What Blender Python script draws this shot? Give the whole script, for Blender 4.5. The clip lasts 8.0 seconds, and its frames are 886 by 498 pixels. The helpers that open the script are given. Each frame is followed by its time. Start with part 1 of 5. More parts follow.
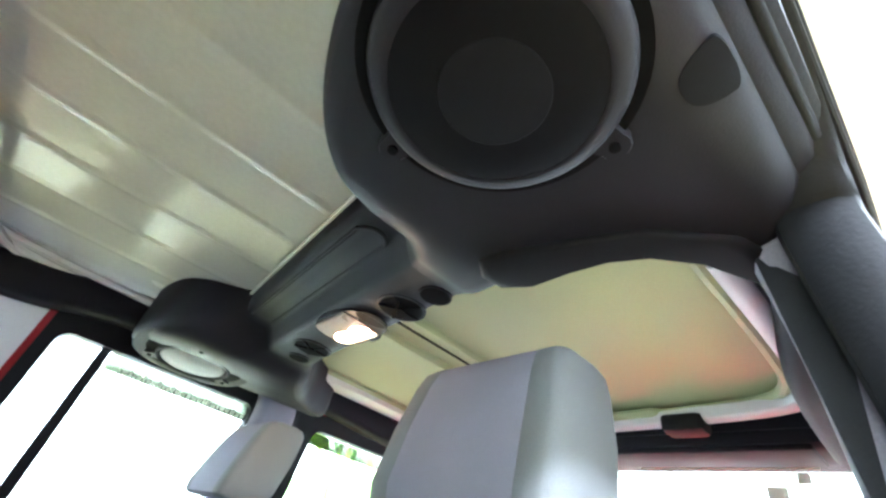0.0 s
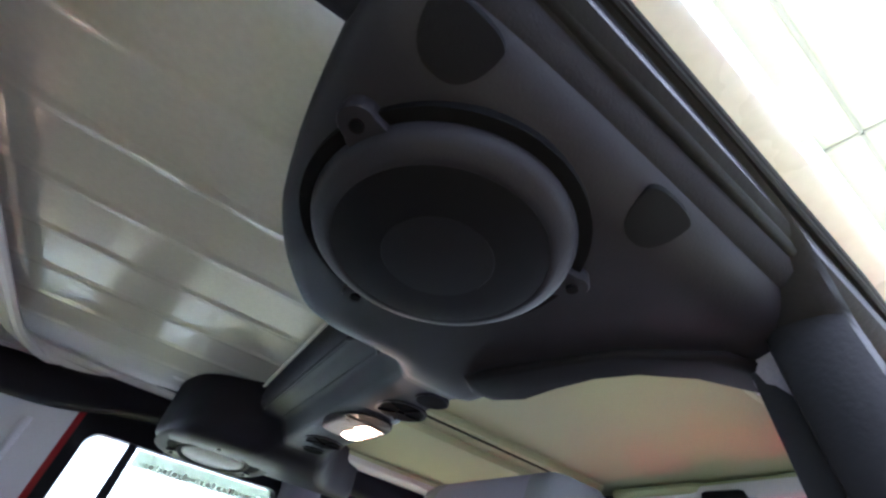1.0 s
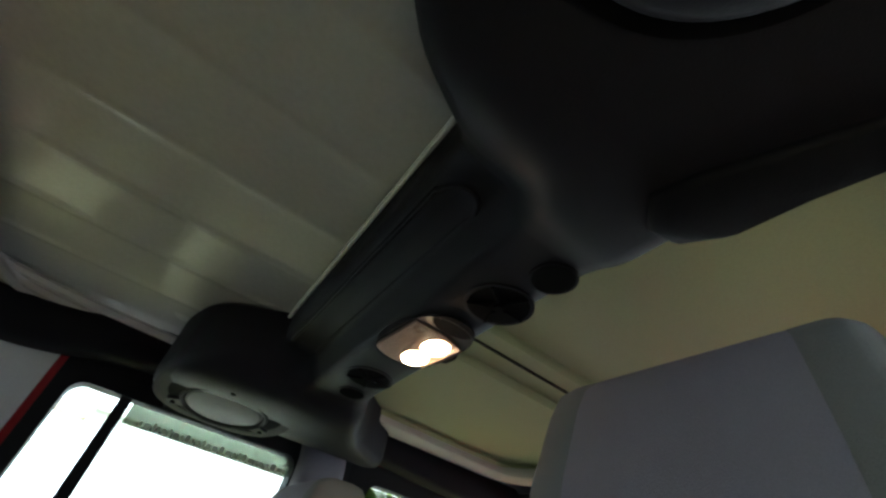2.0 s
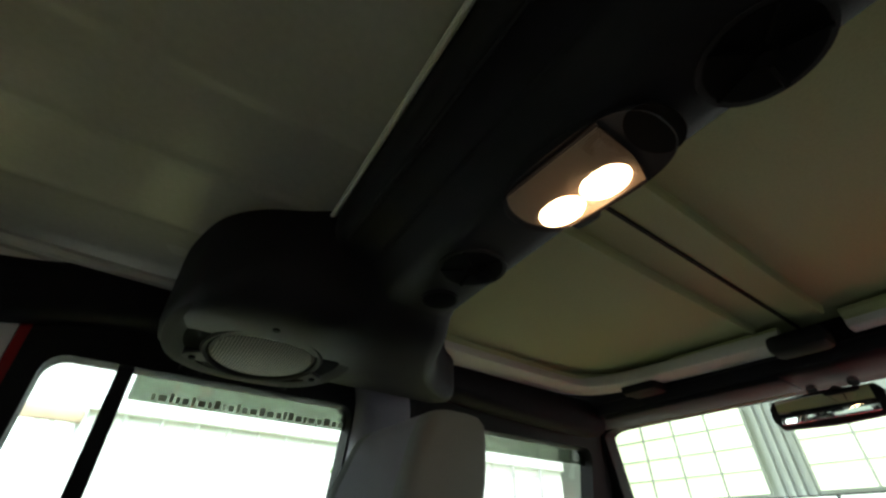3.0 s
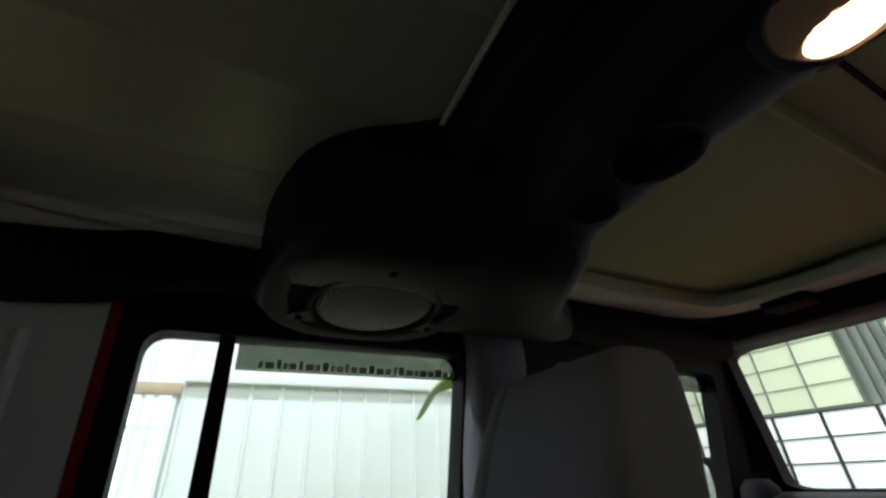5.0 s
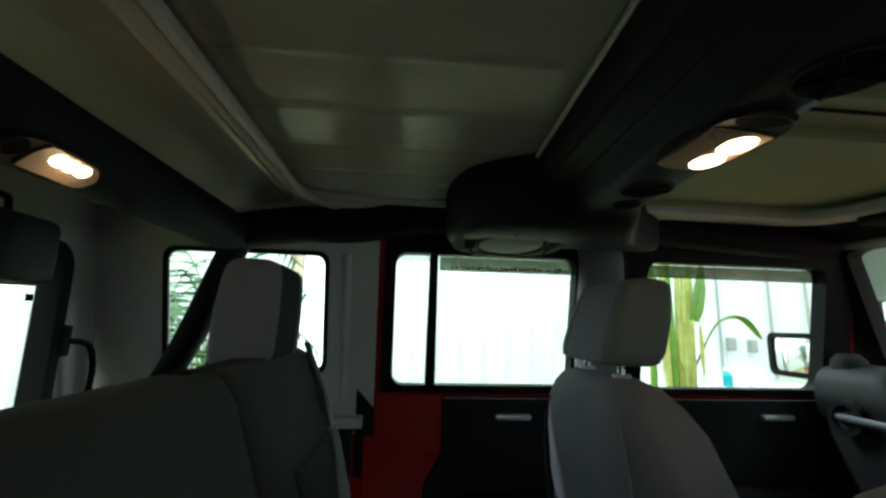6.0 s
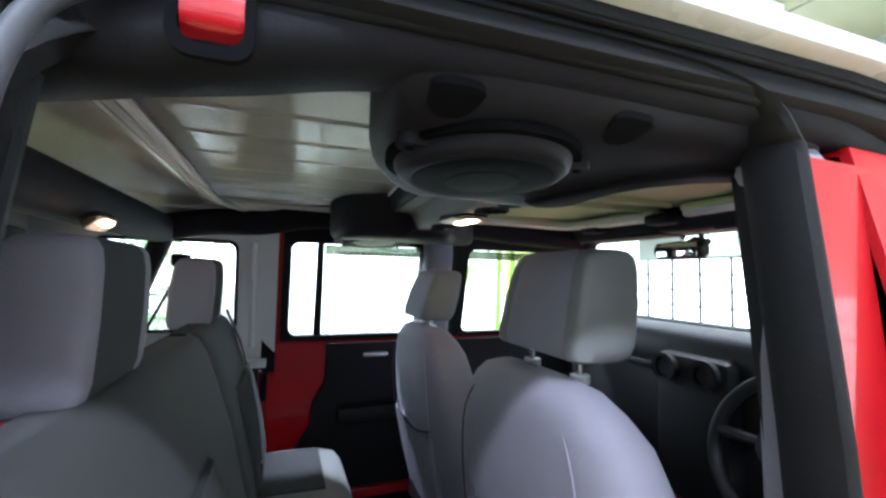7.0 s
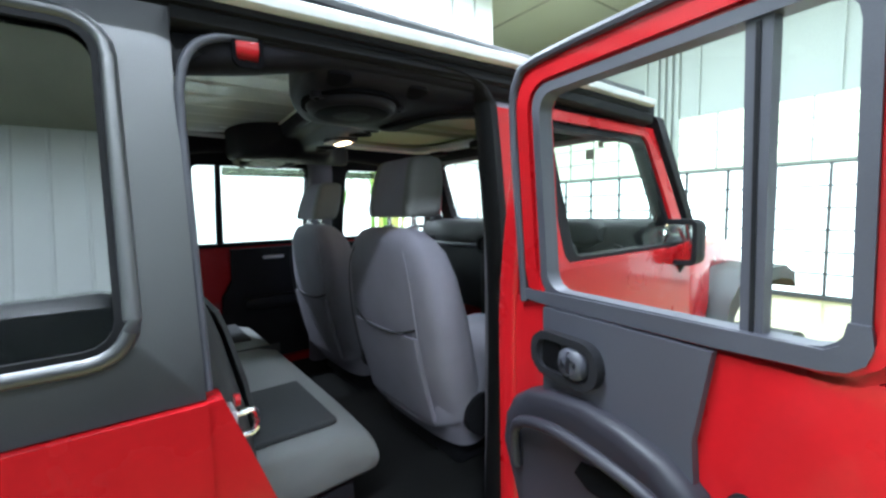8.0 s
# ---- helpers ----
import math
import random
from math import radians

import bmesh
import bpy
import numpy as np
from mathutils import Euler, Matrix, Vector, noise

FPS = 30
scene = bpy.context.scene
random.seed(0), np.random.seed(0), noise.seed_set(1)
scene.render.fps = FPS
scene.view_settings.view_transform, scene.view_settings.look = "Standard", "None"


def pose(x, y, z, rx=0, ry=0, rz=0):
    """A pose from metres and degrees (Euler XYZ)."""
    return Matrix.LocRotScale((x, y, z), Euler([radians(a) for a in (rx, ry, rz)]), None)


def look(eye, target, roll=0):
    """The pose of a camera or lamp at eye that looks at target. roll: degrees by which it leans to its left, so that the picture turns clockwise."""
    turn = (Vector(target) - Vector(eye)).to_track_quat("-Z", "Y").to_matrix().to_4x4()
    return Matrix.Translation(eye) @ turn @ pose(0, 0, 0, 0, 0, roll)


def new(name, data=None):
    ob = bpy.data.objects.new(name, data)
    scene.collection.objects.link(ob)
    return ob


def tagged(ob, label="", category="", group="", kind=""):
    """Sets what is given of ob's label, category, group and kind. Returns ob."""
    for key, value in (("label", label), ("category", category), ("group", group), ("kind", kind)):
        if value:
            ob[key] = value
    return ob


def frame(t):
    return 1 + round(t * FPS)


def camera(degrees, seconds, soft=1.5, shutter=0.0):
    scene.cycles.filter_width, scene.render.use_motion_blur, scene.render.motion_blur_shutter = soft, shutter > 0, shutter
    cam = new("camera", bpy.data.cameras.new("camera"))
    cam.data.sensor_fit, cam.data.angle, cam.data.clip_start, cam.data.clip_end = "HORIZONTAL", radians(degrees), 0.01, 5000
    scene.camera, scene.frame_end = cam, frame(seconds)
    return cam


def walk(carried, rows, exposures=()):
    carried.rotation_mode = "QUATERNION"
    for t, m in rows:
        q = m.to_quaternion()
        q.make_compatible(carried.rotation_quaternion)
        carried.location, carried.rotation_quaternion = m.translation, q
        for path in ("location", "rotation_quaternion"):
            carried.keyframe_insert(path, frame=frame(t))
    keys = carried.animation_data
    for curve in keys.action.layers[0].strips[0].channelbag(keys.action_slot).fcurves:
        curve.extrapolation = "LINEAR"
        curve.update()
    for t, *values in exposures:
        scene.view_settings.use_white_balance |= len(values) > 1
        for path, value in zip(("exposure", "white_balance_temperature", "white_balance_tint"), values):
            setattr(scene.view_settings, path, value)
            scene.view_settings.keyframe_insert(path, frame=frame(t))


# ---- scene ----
cam = camera(93.0, 8.0, soft=2.6)
PATH = [
    (0, (-0.271, -0.689, 1.326), (0.660, 0.607, 2.531), 13.8),
    (0.2, (-0.261, -0.764, 1.415), (0.550, 0.550, 2.686), 13.5),
    (0.5, (-0.259, -0.799, 1.437), (0.520, 0.505, 2.738), 12.1),
    (1, (-0.275, -0.763, 1.411), (0.460, 0.559, 2.719), 13.2),
    (1.5, (-0.294, -0.675, 1.363), (0.443, 0.605, 2.711), 11.8),
    (1.7, (-0.252, -0.595, 1.360), (0.476, 0.693, 2.707), 13.0),
    (2.8, (-0.199, -0.247, 1.382), (0.745, 1.058, 2.568), 5.5),
    (3, (-0.215, -0.186, 1.377), (0.738, 1.142, 2.529), 0.5),
    (3.5, (-0.191, -0.048, 1.414), (0.637, 1.469, 2.420), -7.2),
    (4, (-0.207, 0.022, 1.429), (0.555, 1.635, 2.334), -6.8),
    (4.2, (-0.213, 0.029, 1.434), (0.554, 1.642, 2.334), -6.5),
    (5.3, (-0.252, -0.120, 1.405), (0.611, 1.406, 2.366), -2.7),
    (5.5, (-0.254, -0.220, 1.411), (0.470, 1.453, 2.235), -0.0),
    (5.7, (-0.278, -0.312, 1.404), (0.214, 1.527, 2.018), 1.5),
    (6, (-0.323, -0.473, 1.426), (-0.138, 1.489, 1.771), 1.4),
    (6.2, (-0.320, -0.534, 1.454), (-0.133, 1.445, 1.679), 0.7),
    (6.5, (-0.305, -0.712, 1.505), (0.018, 1.259, 1.607), 0.2),
    (6.8, (-0.319, -0.863, 1.522), (0.094, 1.090, 1.641), 0.9),
    (7, (-0.370, -0.985, 1.501), (0.337, 0.883, 1.623), 1.2),
    (7.2, (-0.394, -1.096, 1.462), (0.538, 0.669, 1.590), -0.4),
    (7.5, (-0.474, -1.271, 1.431), (0.637, 0.392, 1.411), -1.6),
    (7.8, (-0.545, -1.395, 1.411), (0.601, 0.241, 1.307), -0.6),
    (8, (-0.601, -1.463, 1.388), (0.606, 0.120, 1.204), -1.3),
]
EXPOSURE = [(0, 3.3, 5550, 14), (0.5, 2.58, 5300, 26), (1, 2.2, 5250, 26), (1.5, 1.72, 5400, 17), (1.7, 1.4, 5550, 14), (3, 0.25, 6450, 5), (3.5, -0.45, 6200, 2), (4, -1.05, 6200, 18),
            (5.5, -0.8, 6300, 6), (6, -0.3, 6100, -5), (6.5, 0.45, 5600, 9), (7, 1.42, 5600, 17), (7.5, 0.82, 5800, 3), (8, 0.64, 5650, 9)]
walk(cam, [(t, look(eye, target, roll)) for t, eye, target, roll in PATH], EXPOSURE)

# ---------------------------------------------------------------- light
world = bpy.data.worlds.new("sky")
scene.world = world
world.use_nodes = True
wn = world.node_tree.nodes
sky = wn.new("ShaderNodeTexSky")
sky.sky_type = "NISHITA"
sky.sun_disc = False
sky.sun_elevation, sky.sun_rotation = radians(38), radians(60)
world.node_tree.links.new(sky.outputs[0], wn["Background"].inputs[0])
wn["Background"].inputs[1].default_value = 0.12


def area_lamp(name, place, target, sx, sy, power, colour=(0.92, 0.97, 1.0)):
    data = bpy.data.lights.new(name, "AREA")
    data.shape, data.size, data.size_y, data.energy, data.color = "RECTANGLE", sx, sy, power, colour
    ob = new(name, data)
    ob.matrix_world = look(place, target)
    return ob


LAMP_POWER = 210
sun_data = bpy.data.lights.new("sun", "SUN")
sun_data.energy, sun_data.angle, sun_data.color = 2.0, radians(0.5), (1.0, 0.95, 0.87)
new("sun", sun_data).matrix_world = look((20, -12, 18), (0, 0, 0))


# ---------------------------------------------------------------- materials
def material(name, colour, rough=0.5, metal=0.0, vary=0.12, scale=6.0, fine=90.0, bump=0.1, coat=0.0, spec=0.5, dist=0.002):
    m = bpy.data.materials.new(name)
    m.use_nodes = True
    nt = m.node_tree
    b = nt.nodes["Principled BSDF"]
    tex = nt.nodes.new("ShaderNodeTexCoord")
    big, small, mix = nt.nodes.new("ShaderNodeTexNoise"), nt.nodes.new("ShaderNodeTexNoise"), nt.nodes.new("ShaderNodeMath")
    big.inputs["Scale"].default_value, small.inputs["Scale"].default_value = scale, fine
    big.inputs["Detail"].default_value, small.inputs["Detail"].default_value = 4.0, 3.0
    mix.operation = "ADD"
    ramp = nt.nodes.new("ShaderNodeMapRange")
    ramp.inputs["From Min"].default_value, ramp.inputs["From Max"].default_value = 0.6, 1.4
    ramp.inputs["To Min"].default_value, ramp.inputs["To Max"].default_value = 1.0 - vary, 1.0 + vary
    tint = nt.nodes.new("ShaderNodeVectorMath")
    tint.operation = "SCALE"
    tint.inputs[0].default_value = colour[:3]
    for n in (big, small):
        nt.links.new(tex.outputs["Object"], n.inputs["Vector"])
    nt.links.new(big.outputs["Fac"], mix.inputs[0])
    nt.links.new(small.outputs["Fac"], mix.inputs[1])
    nt.links.new(mix.outputs[0], ramp.inputs["Value"])
    nt.links.new(ramp.outputs[0], tint.inputs["Scale"])
    nt.links.new(tint.outputs[0], b.inputs["Base Color"])
    rr = nt.nodes.new("ShaderNodeMapRange")
    rr.inputs["From Min"].default_value, rr.inputs["From Max"].default_value = 0.3, 0.7
    rr.inputs["To Min"].default_value, rr.inputs["To Max"].default_value = max(0.02, rough - 0.06), min(1.0, rough + 0.06)
    nt.links.new(big.outputs["Fac"], rr.inputs["Value"])
    nt.links.new(rr.outputs[0], b.inputs["Roughness"])
    b.inputs["Metallic"].default_value = metal
    b.inputs["Specular IOR Level"].default_value = spec
    b.inputs["Coat Weight"].default_value = coat
    b.inputs["Coat Roughness"].default_value = 0.06
    if bump:
        bp = nt.nodes.new("ShaderNodeBump")
        bp.inputs["Strength"].default_value, bp.inputs["Distance"].default_value = bump, dist
        nt.links.new(small.outputs["Fac"], bp.inputs["Height"])
        nt.links.new(bp.outputs[0], b.inputs["Normal"])
    return m


def glass(name, tint=(0.93, 0.97, 0.95), base=0.04):
    m = bpy.data.materials.new(name)
    m.use_nodes = True
    nt = m.node_tree
    out = nt.nodes["Material Output"]
    nt.nodes.remove(nt.nodes["Principled BSDF"])
    clear, gloss, facing, power, scale, mix = (nt.nodes.new(k) for k in ("ShaderNodeBsdfTransparent", "ShaderNodeBsdfGlossy", "ShaderNodeLayerWeight", "ShaderNodeMath", "ShaderNodeMath", "ShaderNodeMixShader"))
    clear.inputs[0].default_value = (*tint, 1)
    gloss.inputs["Roughness"].default_value = 0.02
    facing.inputs[0].default_value = 0.5
    power.operation, scale.operation = "POWER", "MULTIPLY_ADD"
    power.inputs[1].default_value = 5.0
    scale.inputs[1].default_value, scale.inputs[2].default_value = 0.9 - base, base
    nt.links.new(facing.outputs["Facing"], power.inputs[0])
    nt.links.new(power.outputs[0], scale.inputs[0])
    nt.links.new(scale.outputs[0], mix.inputs[0])
    nt.links.new(clear.outputs[0], mix.inputs[1])
    nt.links.new(gloss.outputs[0], mix.inputs[2])
    nt.links.new(mix.outputs[0], out.inputs[0])
    return m


def glowing(name, colour, strength):
    m = bpy.data.materials.new(name)
    m.use_nodes = True
    b = m.node_tree.nodes["Principled BSDF"]
    b.inputs["Base Color"].default_value = (*colour, 1)
    b.inputs["Emission Color"].default_value = (*colour, 1)
    b.inputs["Emission Strength"].default_value = strength
    return m


RED = material("red_paint", (0.31, 0.005, 0.008), 0.30, vary=0.06, bump=0.02, coat=0.35, spec=0.2)
# black post cover paled to carry the outside light and haze on it
POST_PAD = material("lit_post_cover", (0.150, 0.142, 0.172), 0.7, vary=0.2, spec=0.3, fine=420, bump=0.35, dist=0.001)
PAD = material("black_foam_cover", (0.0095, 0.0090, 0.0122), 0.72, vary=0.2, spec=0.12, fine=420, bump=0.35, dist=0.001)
BAR = material("sound_bar_plastic", (0.0096, 0.0088, 0.0122), 0.58, vary=0.15, spec=0.13, fine=500, bump=0.3, dist=0.0008)
PLATE = material("speaker_plate_plastic", (0.018, 0.018, 0.018), 0.75, spec=0.12, vary=0.12, fine=500, bump=0.2, dist=0.0008)
# matched speakers: near grille coloured as shaded, far grille and ribs as lit
GRILLE = material("grille_shade_tone", (0.0028, 0.0027, 0.0038), 0.65, spec=0.07, vary=0.15, fine=900, bump=0.12)
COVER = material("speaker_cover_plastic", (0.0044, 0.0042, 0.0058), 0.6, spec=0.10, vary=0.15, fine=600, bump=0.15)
GRILLE_RIB = material("grille_rib_lit_tone", (0.15, 0.15, 0.15), 0.45, spec=0.5, vary=0.1, fine=700, bump=0.2)
GRILLE_PALE = material("grille_lit_tone", (0.05, 0.05, 0.05), 0.6, spec=0.3, vary=0.15, fine=700, bump=0.3)
TRIM = material("dark_trim_plastic", (0.011, 0.011, 0.013), 0.6, spec=0.14, vary=0.15, fine=450, bump=0.3, dist=0.0008)
DOOR_PANEL = material("slate_black_door_moulding", (0.019, 0.018, 0.024), 0.5, spec=0.3, vary=0.12, fine=450, bump=0.3, dist=0.0008)
TRIM_GREY = material("grey_trim_plastic", (0.038, 0.039, 0.050), 0.5, vary=0.1, fine=450, bump=0.25, dist=0.0008)
RUBBER = material("rubber_seal", (0.007, 0.007, 0.008), 0.65, spec=0.12, vary=0.2, fine=200, bump=0.2)
SHELL_IN = material("hardtop_lining", (0.50, 0.50, 0.51), 0.5, vary=0.08, scale=4, fine=300, bump=0.25)
SHELL_OUT = material("hardtop_black_grain", (0.016, 0.017, 0.019), 0.40, spec=0.95, vary=0.15, fine=420, bump=0.2, dist=0.0008)
ROOF_IN = material("roof_lining_gloss", (0.655, 0.648, 0.615), 0.22, vary=0.07, scale=3, fine=120, bump=0.06)
ROOF_FRONT = material("roof_panel_lining", (0.33, 0.36, 0.20), 0.6, vary=0.09, scale=3, fine=260, bump=0.2)
FLANGE = material("roof_panel_flange", (0.50, 0.50, 0.47), 0.5, vary=0.08, fine=200, bump=0.1)
# black roof edge coloured pale in place of the ceiling's glancing reflection
RAIL = material("drip_rail_reflection", (0.52, 0.53, 0.52), 0.3, vary=0.08, bump=0.05)
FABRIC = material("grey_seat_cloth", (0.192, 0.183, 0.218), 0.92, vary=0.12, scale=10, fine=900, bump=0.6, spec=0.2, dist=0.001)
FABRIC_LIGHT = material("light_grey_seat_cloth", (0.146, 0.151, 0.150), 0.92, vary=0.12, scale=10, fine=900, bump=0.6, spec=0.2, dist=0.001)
# grey cloth darkened to hold the shade on the bench backrest; also seams
FABRIC_BENCH = material("shaded_grey_cloth", (0.046, 0.047, 0.048), 0.92, vary=0.12, scale=10, fine=900, bump=0.6, spec=0.2, dist=0.001)
FABRIC_DARK = material("charcoal_seat_cloth", (0.035, 0.037, 0.039), 0.92, vary=0.15, scale=10, fine=900, bump=0.6, spec=0.2, dist=0.001)
WEBBING = material("seat_belt_webbing", (0.03, 0.03, 0.032), 0.8, fine=600, bump=0.4)
CARPET = material("floor_carpet", (0.011, 0.011, 0.011), 0.95, spec=0.1, vary=0.3, fine=500, bump=0.8)
CHROME = material("chrome", (0.75, 0.75, 0.75), 0.16, 1.0, vary=0.03, bump=0.0)
SILVER = material("silver_plastic", (0.42, 0.43, 0.45), 0.35, 0.6, vary=0.06, bump=0.05)
MIRROR = material("mirror_glass", (0.85, 0.87, 0.88), 0.03, 1.0, vary=0.01, bump=0.0)
FLARE = material("grey_fender_plastic", (0.030, 0.033, 0.033), 0.6, spec=0.25, vary=0.12, fine=350, bump=0.25)
TYRE = material("tyre_rubber", (0.02, 0.02, 0.02), 0.8, fine=80, bump=0.4)
GLASS = glass("window_glass")
TINT = glass("sunstrip_film", (0.30, 0.32, 0.27))
DARK_GLASS = glass("privacy_glass", (0.11, 0.12, 0.12), 0.15)
BULB = glowing("warm_bulb", (1.0, 0.70, 0.40), 13.0)
LETTER = material("sunstrip_letters", (0.26, 0.27, 0.22), 0.6)
STICKER = material("paper_sticker", (0.72, 0.70, 0.60), 0.6, vary=0.05)
TAN = material("tan_piping", (0.30, 0.26, 0.19), 0.7, vary=0.08)
YELLOW = material("yellow_sticker", (0.70, 0.55, 0.05), 0.5, vary=0.05)
WALL = material("painted_metal_wall", (0.74, 0.78, 0.77), 0.5, vary=0.05, scale=1.5, fine=40, bump=0.05)
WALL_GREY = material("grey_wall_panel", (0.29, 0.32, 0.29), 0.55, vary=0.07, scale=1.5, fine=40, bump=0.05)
CEIL = material("ceiling_panel", (0.32, 0.33, 0.25), 0.7, vary=0.06, scale=1.0, fine=30, bump=0.08)
SEAM = material("dark_seam", (0.20, 0.20, 0.16), 0.7)
FLOOR = material("sealed_yellow_concrete", (0.30, 0.27, 0.11), 0.3, vary=0.14, scale=1.2, fine=25, bump=0.05)
DOORPANE = glowing("daylit_door_pane", (0.93, 0.98, 0.96), 1.15)
GREENPANE = glowing("daylit_green_panel", (0.78, 0.86, 0.62), 0.58)
MULLION = material("black_mullion", (0.03, 0.035, 0.035), 0.5)
DAYLIGHT = glowing("daylit_window", (0.95, 0.98, 1.0), 1.8)
TUBE = glowing("fluorescent_tube", (0.97, 1.0, 0.96), 9.0)
WOOD = material("oak_window_frame", (0.42, 0.33, 0.24), 0.45, vary=0.2, scale=12, fine=120, bump=0.1)
LEAF = material("banana_leaf", (0.13, 0.26, 0.03), 0.4, vary=0.3, scale=14, fine=90, bump=0.2)
LEAF_DARK = material("palm_leaf", (0.05, 0.11, 0.03), 0.45, vary=0.3, scale=14, fine=90, bump=0.2)
STEM = material("banana_stem", (0.42, 0.45, 0.13), 0.5, vary=0.35, scale=16, fine=90, bump=0.3)
CLAY = material("clay_pot", (0.32, 0.16, 0.09), 0.8, vary=0.15)
STEEL = material("galvanised_steel", (0.42, 0.43, 0.43), 0.4, 0.7, vary=0.12)
WHITE = material("white_plastic", (0.75, 0.76, 0.74), 0.45, vary=0.05)
BLUE = material("blue_plastic", (0.03, 0.20, 0.55), 0.4, vary=0.1)
TEAL = material("teal_plastic", (0.02, 0.32, 0.38), 0.4, vary=0.1)


CAR_PAINT = material("dark_car_paint", (0.012, 0.013, 0.016), 0.22, vary=0.05, bump=0.01, coat=0.8)
CAR_GLASS = material("dark_car_glass", (0.006, 0.007, 0.008), 0.05, vary=0.03, bump=0.0, spec=0.6)
DASH = material("dashboard_plastic", (0.007, 0.007, 0.008), 0.6, vary=0.15, fine=450, bump=0.3, spec=0.25, dist=0.0008)
# near-black: shade of recesses put on flat plates, also webs, bolts and screws
HOLE = material("black_plastic_and_recess_shade", (0.003, 0.003, 0.0036), 0.9, vary=0.1, spec=0.04)
LENS_RIB = material("lamp_lens_rib", (0.42, 0.31, 0.24), 0.3, vary=0.05)
REFLECTOR = material("lamp_reflector", (0.075, 0.048, 0.034), 0.3, vary=0.08)

# ---------------------------------------------------------------- mesh helpers
def part(name, bm, mat, parent=None, label="", smooth=40, place=None):
    me = bpy.data.meshes.new(name)
    bmesh.ops.recalc_face_normals(bm, faces=bm.faces)
    bm.to_mesh(me)
    bm.free()
    if smooth:
        me.shade_smooth()
        me.set_sharp_from_angle(angle=radians(smooth))
    me.materials.append(mat)
    ob = new(name, me)
    if parent is not None:
        ob.parent = parent
    if place is not None:
        ob.matrix_local = place
    if label:
        ob["label"] = label
    return ob


def thing(name, label, category, place=(0, 0, 0), group="", kind=""):
    ob = new(name)
    ob.location = place
    ob.empty_display_size = 0.05
    return tagged(ob, label, category, group, kind)


def box(bm, lo, hi, bevel=0.0, seg=2):
    g = bmesh.ops.create_cube(bm, size=1.0)
    lo, hi = Vector(lo), Vector(hi)
    for v in g["verts"]:
        v.co = Vector((lo[i] + (v.co[i] + 0.5) * (hi[i] - lo[i]) for i in range(3)))
    if bevel:
        es = list({e for v in g["verts"] for e in v.link_edges})
        bmesh.ops.bevel(bm, geom=es, offset=bevel, segments=seg, affect="EDGES", profile=0.5)
    return bm


def boxed(lo, hi, bevel=0.0, seg=2):
    return box(bmesh.new(), lo, hi, bevel, seg)


def ring(c, u, v, a, b, n=24, p=3.0):
    c, u, v = Vector(c), Vector(u), Vector(v)
    out = []
    for i in range(n):
        t = 2 * math.pi * i / n
        x, y = math.cos(t), math.sin(t)
        out.append(c + u * (a * math.copysign(abs(x) ** (2 / p), x)) + v * (b * math.copysign(abs(y) ** (2 / p), y)))
    return out


def loft(bm, rings, caps=True):
    rows = [[bm.verts.new(q) for q in r] for r in rings]
    n = len(rows[0])
    for a, b in zip(rows, rows[1:]):
        for i in range(n):
            bm.faces.new((a[i], a[(i + 1) % n], b[(i + 1) % n], b[i]))
    if caps:
        for r in (rows[0], rows[-1]):
            bm.faces.new(r)
    return bm


def tube(bm, path, r, n=12, flat=1.0, p=2.0):
    """A tube along points; r may be a list."""
    pts = [Vector(q) for q in path]
    rings = []
    for i, q in enumerate(pts):
        d = (pts[min(i + 1, len(pts) - 1)] - pts[max(i - 1, 0)]).normalized()
        side = d.cross(Vector((0, 0, 1)))
        side = Vector((1, 0, 0)) if side.length < 1e-3 else side.normalized()
        up = side.cross(d).normalized()
        rr = r[i] if isinstance(r, (list, tuple)) else r
        rings.append(ring(q, side, up, rr * flat, rr, n, p))
    return loft(bm, rings)


def curve_points(pts, steps=6):
    """A smooth line through points."""
    pts = [Vector(q) for q in pts]
    out = []
    for i in range(len(pts) - 1):
        p0, p1, p2, p3 = pts[max(i - 1, 0)], pts[i], pts[i + 1], pts[min(i + 2, len(pts) - 1)]
        for s in range(steps):
            t = s / steps
            out.append(0.5 * (2 * p1 + (p2 - p0) * t + (2 * p0 - 5 * p1 + 4 * p2 - p3) * t * t + (3 * p1 - p0 - 3 * p2 + p3) * t ** 3))
    out.append(pts[-1])
    return out


def rounded(x0, x1, z0, z1, r, k=5):
    """Corner points of a rounded rectangle, by corner."""
    out = []
    for cx, cz, a0 in ((x1 - r, z1 - r, 0), (x0 + r, z1 - r, 90), (x0 + r, z0 + r, 180), (x1 - r, z0 + r, 270)):
        out.append([(cx + r * math.cos(radians(a0 + 90 * i / (k - 1))), cz + r * math.sin(radians(a0 + 90 * i / (k - 1)))) for i in range(k)])
    return out


